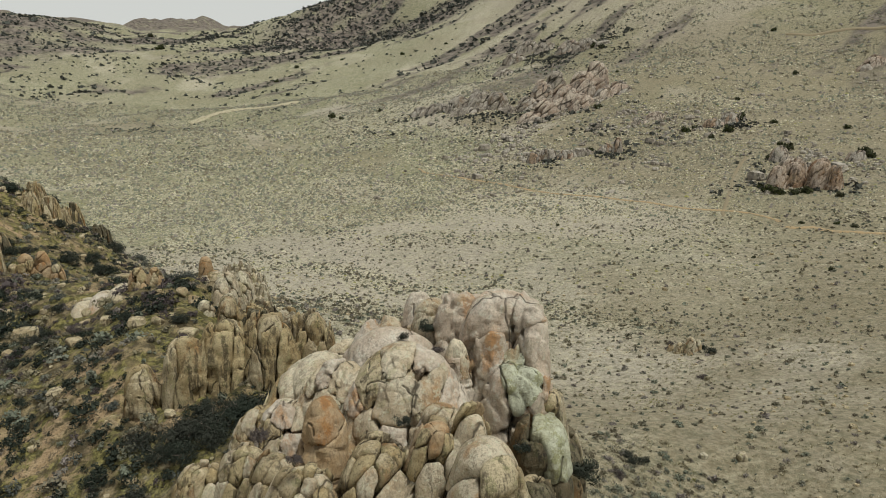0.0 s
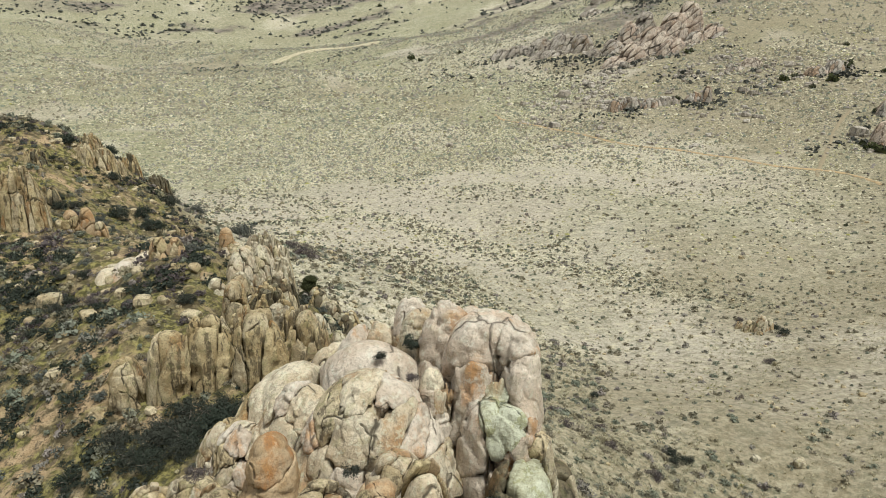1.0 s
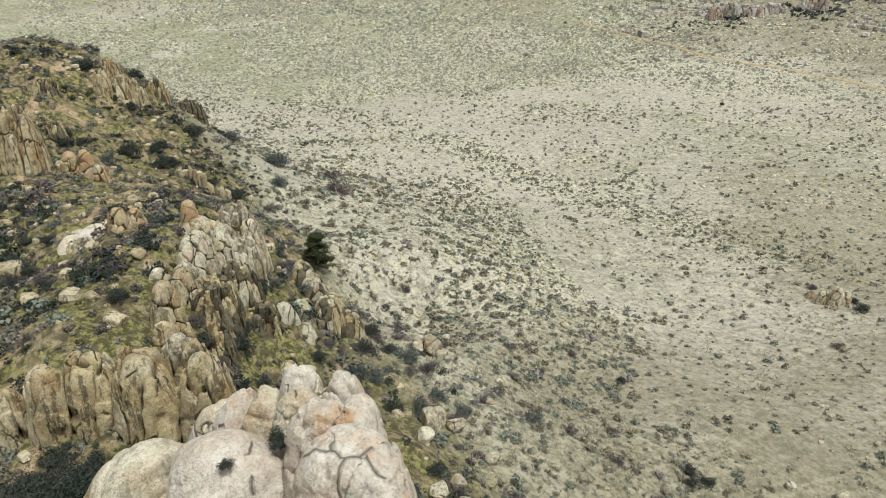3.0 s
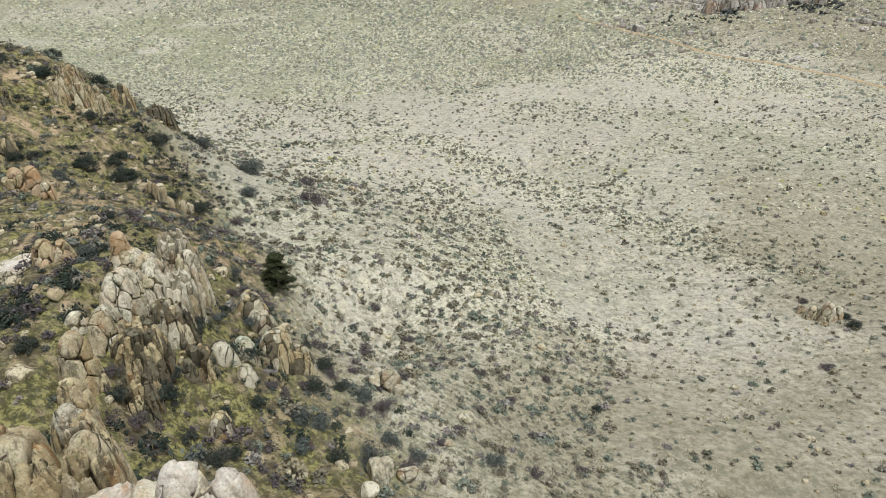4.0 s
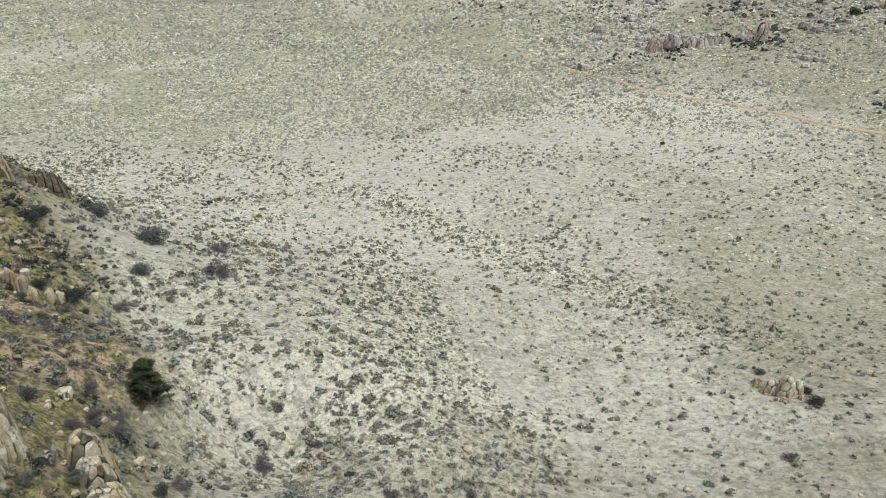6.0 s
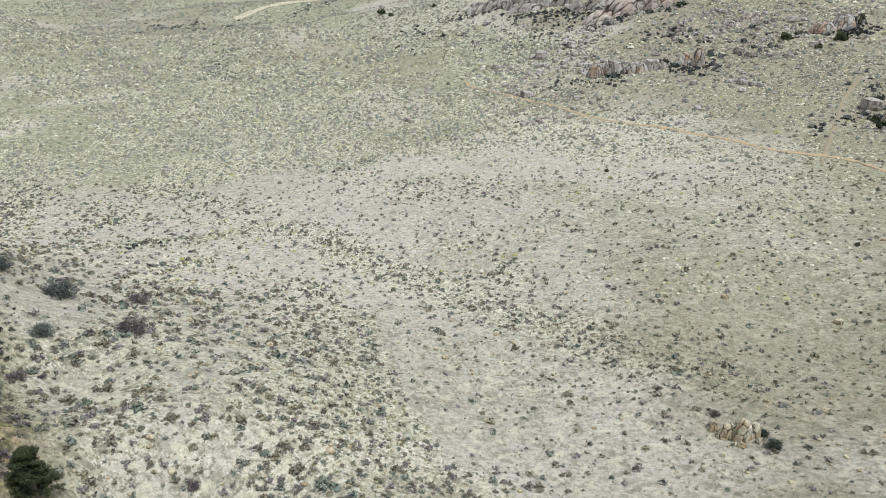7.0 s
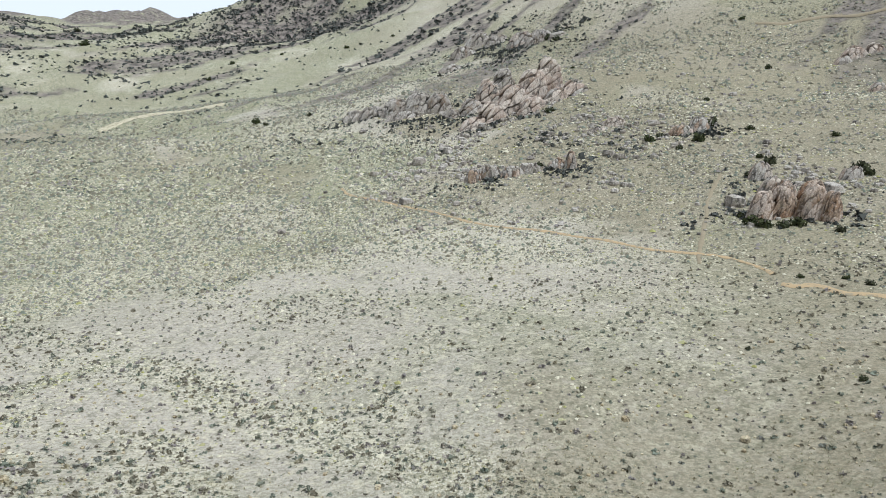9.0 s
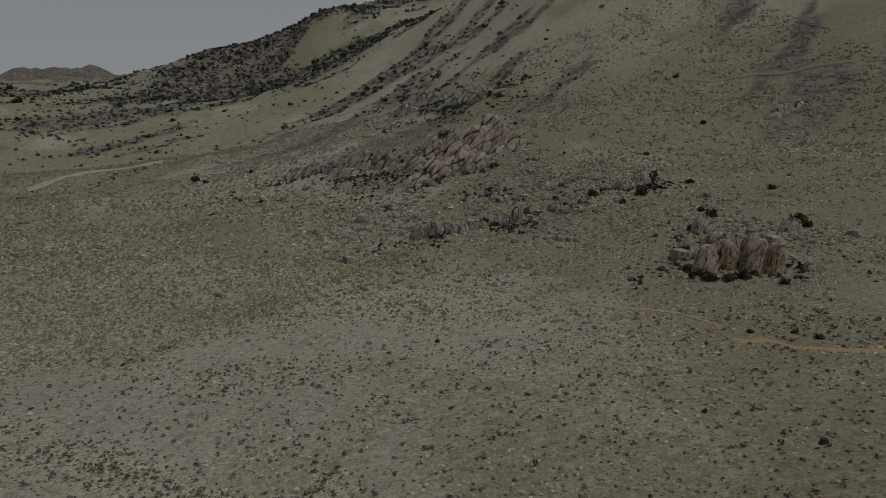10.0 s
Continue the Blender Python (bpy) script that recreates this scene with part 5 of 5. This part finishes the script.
bush(13.4, 70.5, 0.72, "dark")
bush(-11.2, 80.6, 0.90, "twiggy")
bush(-12.3, 76.6, 0.81, "dark")
bush(41.6, 98.7, 0.95, "dark")
bush(36.9, 101.0, 0.7, "twiggy")


# shrubs crowding the foot of the spur
for i in range(70):
    px, py = float(rng.uniform(-9, 14)), float(rng.uniform(40, 66))
    if rng.uniform() < 0.95 - 0.05 * (px + 9) - 0.012 * (py - 40):
        bush(px, py, float(rng.uniform(0.35, 0.8)), ("twiggy", "twiggy", "grey", "dark")[int(rng.integers(4))], 0.85)

# bushes rooted in the joints of the outcrops
bush(0.0, 30.2, 0.65, "dark", 1.0, 26.9)
bush(-1.1, 28.6, 0.35, "dark", 1.0, 27.15)
bush(0.4, 27.0, 0.42, "twiggy", 1.0, 27.2)
bush(-0.85, 22.1, 0.42, "dark", 1.0, 26.5)
bush(0.5, 21.1, 0.4, "twiggy", 1.0, 26.4)
bush(-6.3, 22.0, 0.55, "twiggy", 1.0, 25.8)
bush(-4.5, 19.8, 0.4, "twiggy", 1.0, 26.3)
bush(3.9, 23.6, 0.5, "dark", 1.0, 24.5)
bush(6.9, 25.2, 0.9, "dark", 1.0, 22.2)
for px, py, r, kind in ((-12.2, 51.0, 0.75, "dark"), (-11.4, 47.2, 0.8, "dark"), (-12.6, 54.2, 0.6, "grey"), (-10.6, 49.4, 0.7, "dark"), (-13.2, 48.6, 0.5, "twiggy"), (-10.9, 44.6, 0.9, "dark"),
                        (-13.4, 43.0, 0.6, "dark"), (-12.4, 45.8, 0.7, "dark"), (-11.9, 43.2, 0.65, "dark"), (-13.3, 46.6, 0.5, "dark"), (-11.2, 46.0, 0.6, "dark"), (-12.7, 47.8, 0.55, "grey"), (-10.4, 42.6, 0.7, "twiggy"),
                        (-9.9, 52.6, 0.7, "dark"), (-11.8, 56.4, 0.6, "grey"), (-12.9, 44.4, 0.6, "twiggy")):
    bush(px, py, r, kind, 1.0, float(ground_z(px, py)) + 0.5)


def juniper(x, y, height):
    ob = tagged(new("juniper_tree"), "lone dark green juniper tree at the foot of the spur", "tree")
    ob.location = (x, y, float(ground_z(x, y)))
    g = np.random.default_rng(3)
    v, q = tube([(0, 0, -0.2), (0.05, 0.02, height * 0.3), (-0.04, 0.05, height * 0.6), (0.02, 0, height * 0.93)], [0.17, 0.13, 0.07, 0.015], 7)
    part("trunk", build("trunk", v, q, BARK), ob)
    vs, fs, at = [], [], 0
    for i in range(64):
        z = height * (0.05 + 0.88 * ((i * 0.618) % 1.0))
        reach = (1.75 * (1 - z / height) ** 0.75 + 0.12) * g.uniform(0.75, 1.1)
        a = g.uniform(0, 6.28)
        tip = np.array([math.cos(a) * reach, math.sin(a) * reach, z + 0.2])
        v, q = tube([(0, 0, z * 0.85), tip * (0.5, 0.5, 1) - (0, 0, 0.12), tip], [0.045, 0.03, 0.008], 4)
        part("limb", build("limb", v, q, BARK), ob)
        for inner in (0.85, 0.45):
            v, f = leaf_cloud(500 + i, 330, 0.13, 1.0, 7, 0.55)
            k = g.uniform(0.42, 0.66)
            vs.append(v * (k, k, k * 0.95) + tip * (inner, inner, 1) - (0, 0, 0.25))
            fs.append(f + at)
            at += len(v)
    part("crown", build("crown", np.concatenate(vs), np.concatenate(fs), JUNIPER, False), ob)


juniper(-17.6, 71.6, 4.3)

FAR_CROWNS = [build("crown", *leaf_cloud(700 + k, 150, 0.34, 1.0, 8), JUNIPER, False) for k in range(4)]
FAR_TRUNK = build("trunk", *tube([(0, 0, -0.3), (0.05, 0, 0.5), (0, 0.04, 1.0)], [0.09, 0.06, 0.03], 5), BARK)
tree_count = 0


def shrub_tree(x, y, r):
    global tree_count
    ob = tagged(new("juniper_shrub"), "dark round juniper shrub on the far slope", "tree", "junipers on the far slope")
    ob.matrix_basis = pose(x, y, float(ground_z(x, y)), 0, 0, tree_count * 67 % 360) @ Matrix.Diagonal((r, r, r * 1.05, 1))
    part("crown", FAR_CROWNS[tree_count % 4], ob)
    part("trunk", FAR_TRUNK, ob)
    tree_count += 1


shrub_tree(-163, 745, 2.9)
shrub_tree(-154, 803, 3.1)
shrub_tree(-106, 819, 2.5)
shrub_tree(-37, 791, 3.0)
shrub_tree(9, 778, 2.3)
shrub_tree(-81, 892, 2.0)
shrub_tree(-56, 919, 1.7)
shrub_tree(-226, 842, 1.6)
shrub_tree(-38, 479, 2.1)
shrub_tree(-70, 482, 3.2)
shrub_tree(-63, 473, 2.1)
shrub_tree(83, 372, 2.4)
shrub_tree(113, 457, 1.3)
shrub_tree(127, 309, 2.9)
shrub_tree(118, 304, 1.8)
shrub_tree(152, 363, 1.6)
shrub_tree(139, 325, 3.4)
shrub_tree(207, 420, 2.3)
shrub_tree(224, 492, 2.3)
shrub_tree(170, 293, 1.8)
shrub_tree(149, 314, 1.9)
shrub_tree(138, 276, 2.7)
shrub_tree(138, 283, 1.7)
shrub_tree(127, 268, 1.6)
shrub_tree(110, 236, 1.5)
shrub_tree(110, 229, 2.6)
shrub_tree(112, 226, 2.6)
shrub_tree(116, 224, 2.0)
shrub_tree(120, 224, 2.3)
shrub_tree(126, 215, 1.6)
shrub_tree(-338, 902, 7.3)
shrub_tree(-391, 1014, 5.0)
shrub_tree(-505, 1232, 4.1)
shrub_tree(-437, 1232, 4.0)
shrub_tree(108, 183, 1.0)
shrub_tree(110, 178, 1.1)
shrub_tree(100, 186, 0.9)
shrub_tree(43, 307, 2.1)
shrub_tree(63, 309, 2.6)
shrub_tree(67, 309, 2.1)
shrub_tree(118, 557, 4.1)
shrub_tree(122, 546, 3.2)
shrub_tree(111, 317, 2.7)
shrub_tree(116, 320, 1.8)
shrub_tree(158, 259, 2.8)
shrub_tree(157, 253, 2.0)
shrub_tree(-66, 434, 0.9)
shrub_tree(37, 206, 0.7)
shrub_tree(72, 151, 0.6)
shrub_tree(81, 136, 0.8)


# ---- sagebrush, grass tufts and loose stones, past counting ----
def inside(x, y):
    """Places that the valley's ground is worth strewing."""
    return (np.abs(x - 10) < (y + 40) * 0.76 + 8) & (y > 20)


def strewn(name, label, category, templates, material, x, y, size, tint, sink=0.0, squash=None):
    """One object of many small plants or stones, each a turned and scaled template."""
    g = np.random.default_rng(len(name) * 13)
    z = ground_z(x, y)
    turn = g.uniform(0, 6.28, len(x))
    pick = g.integers(len(templates), size=len(x))
    vs, fs, ts, at = [], [], [], 0
    for k, (v, f) in enumerate(templates):
        w = np.nonzero(pick == k)[0]
        if not len(w):
            continue
        c, s = np.cos(turn[w])[:, None], np.sin(turn[w])[:, None]
        h = size[w][:, None] * (squash[w][:, None] if squash is not None else 1.0)
        px = (v[None, :, 0] * c - v[None, :, 1] * s) * size[w][:, None] + x[w][:, None]
        py = (v[None, :, 0] * s + v[None, :, 1] * c) * size[w][:, None] + y[w][:, None]
        pz = v[None, :, 2] * h + z[w][:, None] - sink * size[w][:, None]
        vs.append(np.stack([px, py, pz], -1).reshape(-1, 3))
        fs.append((f[None] + (np.arange(len(w)) * len(v))[:, None, None]).reshape(-1, f.shape[1]) + at)
        ts.append(np.repeat(tint[w], len(v)))
        at += len(w) * len(v)
    me = build(name, np.concatenate(vs), np.concatenate(fs), material, False, {"tint": ("FLOAT", np.concatenate(ts))})
    return tagged(new(name, me), label, category, kind="stuff")


def mound(seed):
    """A small uneven shrub, as far away as it shows: six leaning sides and a ragged top."""
    g = np.random.default_rng(seed)
    a = np.arange(6) * 1.047 + g.uniform(-0.3, 0.3, 6)
    r = g.uniform(0.65, 1.05, 6)
    v = np.vstack([np.stack([np.cos(a) * r, np.sin(a) * r, g.uniform(0.0, 0.35, 6)], -1), [[g.uniform(-0.2, 0.2), g.uniform(-0.2, 0.2), g.uniform(0.8, 1.1)]]])
    return v, np.array([(i, (i + 1) % 6, 6) for i in range(6)])


def sage_density(x, y):
    """Sagebrush to the square metre."""
    return (0.12 + 0.66 * cover(x, y)) * (1 + 0.15 * spur(x, y)) * (1 - trail_weight(x, y))


def scatter(count, x0, x1, y0, y1, chance, seed):
    g = np.random.default_rng(seed)
    x, y = g.uniform(x0, x1, count), g.uniform(y0, y1, count)
    ok = inside(x, y)
    x, y = x[ok], y[ok]
    ok = g.uniform(0, 1, len(x)) < chance(x, y)
    return x[ok], y[ok], g


def sage_size(g, x, y):
    return np.minimum(0.75, g.lognormal(-1.3, 0.46, len(x))) * (1 + 0.25 * smooth(6, -18, x - 8 + 0.55 * (y - 88)) * smooth(150, 110, y)) * (1 + 0.35 * spur(x, y)) * (1 + 0.9 * smooth(180, 450, y))


x, y, g = scatter(82000, -150, 130, 22, 205, sage_density, 1)
size, tone = sage_size(g, x, y), g.uniform(0, 1, len(x))
rough = spur(x, y) > 0.3
keep = ~rough | (g.uniform(0, 1, len(x)) < 0.45)
first, next_ = keep & (rough | (y < 62)), keep & ~rough & (y >= 62) & (y < 95)
last = keep & ~rough & (y >= 95)
strewn("sagebrush", "countless grey-green and brown sagebrush clumps in dry grass", "sagebrush", [leaf_cloud(900 + k, 120, 0.19, 0.85, 9, 0.45) for k in range(8)], SAGE, x[first], y[first], size[first], tone[first], 0.05)
strewn("meadow_sagebrush", "scattered sagebrush clumps over the meadow", "sagebrush", [leaf_cloud(920 + k, 64, 0.34, 0.95, 12, 0.42) for k in range(8)], SAGE, x[next_], y[next_], size[next_], tone[next_], 0.05)
strewn("farther_sagebrush", "low sagebrush clumps thinning out across the meadow", "sagebrush", [leaf_cloud(910 + k, 18, 0.58, 1.0, 12, 0.4) for k in range(8)], SAGE, x[last], y[last], size[last], tone[last], 0.05)
x, y, g = scatter(330000, -420, 330, 205, 620, lambda x, y: sage_density(x, y) * (1 - 0.6 * smooth(190, 420, y)), 2)
strewn("distant_sagebrush", "distant sagebrush speckling the far side of the valley", "sagebrush", [mound(930 + k) for k in range(8)], SAGE, x, y, sage_size(g, x, y), g.uniform(0, 1, len(x)), 0.05)
for kind, leaf, count, at in (("spur_brush", BUSH, 22000, 2.0), ("twiggy_brush", TWIGS, 8000, 6.0), ("pale_brush", GREYBUSH, 7000, 9.0)):
    x, y, g = scatter(count, -80, 8, 20, 125, lambda x, y: spur(x, y) * np.clip(0.12 + 0.2 * smooth(-20, -36, x) + 0.9 * vnoise(x * 0.2, y * 0.2, at, 97) + 0.5 * vnoise(x * 0.07, y * 0.07, at, 98), 0.03, 0.85), int(at))
    strewn(kind, {"spur_brush": "low dark green brush covering the spur", "twiggy_brush": "leafless purple-brown brush on the spur", "pale_brush": "grey-green sage scattered over the spur"}[kind], "brush",
           [leaf_cloud(960 + k, 110, 0.19, 0.8, 12, 0.42) for k in range(6)], leaf, x, y, g.lognormal(-0.95, 0.42, len(x)), g.uniform(0, 1, len(x)), 0.05)
x, y, g = scatter(9000, -340, 140, 930, 1180, lambda x, y: 0.5 * scree_weight(x, y), 9)
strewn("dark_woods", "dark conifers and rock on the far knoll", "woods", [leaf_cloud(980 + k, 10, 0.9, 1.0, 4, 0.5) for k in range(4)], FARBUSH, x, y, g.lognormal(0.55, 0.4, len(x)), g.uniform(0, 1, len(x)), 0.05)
x, y, g = scatter(34000, -900, 600, 620, 1500, lambda x, y: np.clip(0.06 + 0.7 * scree_weight(x, y) + 0.55 * smooth(-60, -260, x) * smooth(-0.4, 0.5, fbm(x / 60, y / 90, 4, 4, 99, 0.6)), 0, 1), 3)
strewn("far_brush", "dark brush and low trees on the distant hills", "brush", [leaf_cloud(950 + k, 8, 1.1, 0.8, 4, 0.55) for k in range(4)], GREYBUSH, x, y, g.lognormal(0.35, 0.4, len(x)), g.uniform(0, 1, len(x)), 0.05)


x, y, g = scatter(90000, -280, 70, 140, 590, lambda x, y: 0.22 * drain(x, y) ** 0.3 * smooth(-0.3, 0.6, fbm(x / 10, y / 10, 2, 4, 96)), 13)
strewn("drainage_brush", "dark grey-green brush along the dry drainages", "brush", [leaf_cloud(985 + k, 14, 0.7, 0.8, 5, 0.5) for k in range(5)], GREYBUSH, x, y, g.lognormal(-0.7, 0.35, len(x)) * (1 + 0.6 * smooth(250, 500, y)), g.uniform(0, 1, len(x)), 0.05)


def tuft(seed):
    g = np.random.default_rng(seed)
    v = []
    for k in range(14):
        a, e = g.uniform(0, 6.28), g.uniform(0.1, 0.8)
        d = np.array([math.cos(a), math.sin(a), 0])
        o = np.array([-d[1], d[0], 0]) * 0.12
        f = d * g.uniform(0.0, 0.6)
        v += [f - o, f + o, f + d * 0.4 * e + (0, 0, g.uniform(0.35, 0.75))]
    return np.array(v), np.arange(42).reshape(-1, 3)


def straw_material():
    n = Nodes("dry_grass_blades", 0.9)
    c = n.mix(n.tree.nodes.new("ShaderNodeNewGeometry").outputs["Random Per Island"], (0.44, 0.405, 0.285), (0.66, 0.615, 0.475))
    return n.done(n.mix(n.ramp(n.attr("tint"), 0.75, 0.95), c, (0.34, 0.33, 0.13)))


STRAW = straw_material()
x, y, g = scatter(60000, -110, 90, 22, 130, lambda x, y: np.clip(0.12 + 0.6 * cover(x, y) + 0.4 * fbm(x / 9, y / 9, 8, 3, 87), 0.02, 0.9) * (1 - spur(x, y)), 4)
strewn("grass_tufts", "dry yellow bunch grass tufts between the shrubs", "grass", [tuft(970 + k) for k in range(5)], STRAW, x, y, g.uniform(0.16, 0.4, len(x)), g.uniform(0, 1, len(x)) * smooth(-1, 0.6, fbm(x / 12, y / 12, 3, 2, 89)))
x, y, g = scatter(260000, -330, 250, 130, 480, lambda x, y: np.clip(0.1 + 0.5 * cover(x, y) + 0.4 * fbm(x / 13, y / 13, 8, 3, 88), 0.02, 0.9) * (1 - 0.7 * smooth(200, 420, y)) * (1 - trail_weight(x, y)), 12)
strewn("distant_grass", "pale bleached grass clumps speckling the valley floor", "grass", [mound(940 + k) for k in range(6)], STRAW, x, y, g.lognormal(-1.5, 0.4, len(x)) * (1 + 0.9 * smooth(180, 420, y)), g.uniform(0, 1, len(x)), 0.05, np.full(len(x), 0.7))
pebble = [rock_shape(2, 40 + k, 2.6, 0.3, 0.0) for k in range(6)]
x, y, g = scatter(22000, -90, 100, 22, 170, lambda x, y: np.clip(0.12 + 0.18 * spur(x, y) + 0.25 * fbm(x / 14, y / 14, 6, 3, 91), 0, 0.8), 5)
strewn("loose_stones", "loose pale stones strewn over the slope", "stones", pebble, TAN, x, y, g.lognormal(-2.1, 0.5, len(x)) * (1 + 0.6 * spur(x, y)), g.uniform(0, 1, len(x)), -0.2, np.full(len(x), 0.7))
x, y, g = scatter(22000, -40, 260, 225, 480, lambda x, y: np.clip(1.1 * np.exp(-((x - 60 - 0.15 * (y - 340)) / 65) ** 2 - ((y - 345) / 60) ** 2) + np.exp(-((x - 135) / 24) ** 2 - ((y - 245) / 32) ** 2), 0, 1) * smooth(-0.3, 0.5, fbm(x / 20, y / 20, 9, 3, 93)), 6)
strewn("boulder_field", "broken grey and pink boulders strewn below the outcrops", "stones", pebble, FARGREY, x, y, g.lognormal(-0.6, 0.55, len(x)), g.uniform(0, 1, len(x)), -0.2, np.full(len(x), 0.8))
FRINGE = [(15, 428, 42, 20, 1.3), (66, 384, 36, 18, 0.7), (60, 302, 22, 7, 0.7), (128, 317, 14, 8, 0.7), (122, 240, 17, 22, 0.4), (100, 575, 40, 40, 0.8), (95, 340, 22, 14, 0.5)]
x, y, g = scatter(110000, -60, 200, 205, 640, lambda x, y: np.clip(sum(a * np.exp(-((x - cx) / sx) ** 2 - ((y - cy) / sy) ** 2) for cx, cy, sx, sy, a in FRINGE), 0, 1) * smooth(-0.25, 0.5, fbm(x / 15, y / 15, 4, 3, 95)), 10)
strewn("outcrop_brush", "dark brush growing between the far outcrops", "brush", [leaf_cloud(990 + k, 14, 0.8, 0.8, 5, 0.5) for k in range(5)], FARBUSH, x, y, g.lognormal(-0.35, 0.45, len(x)), g.uniform(0, 1, len(x)), 0.05)
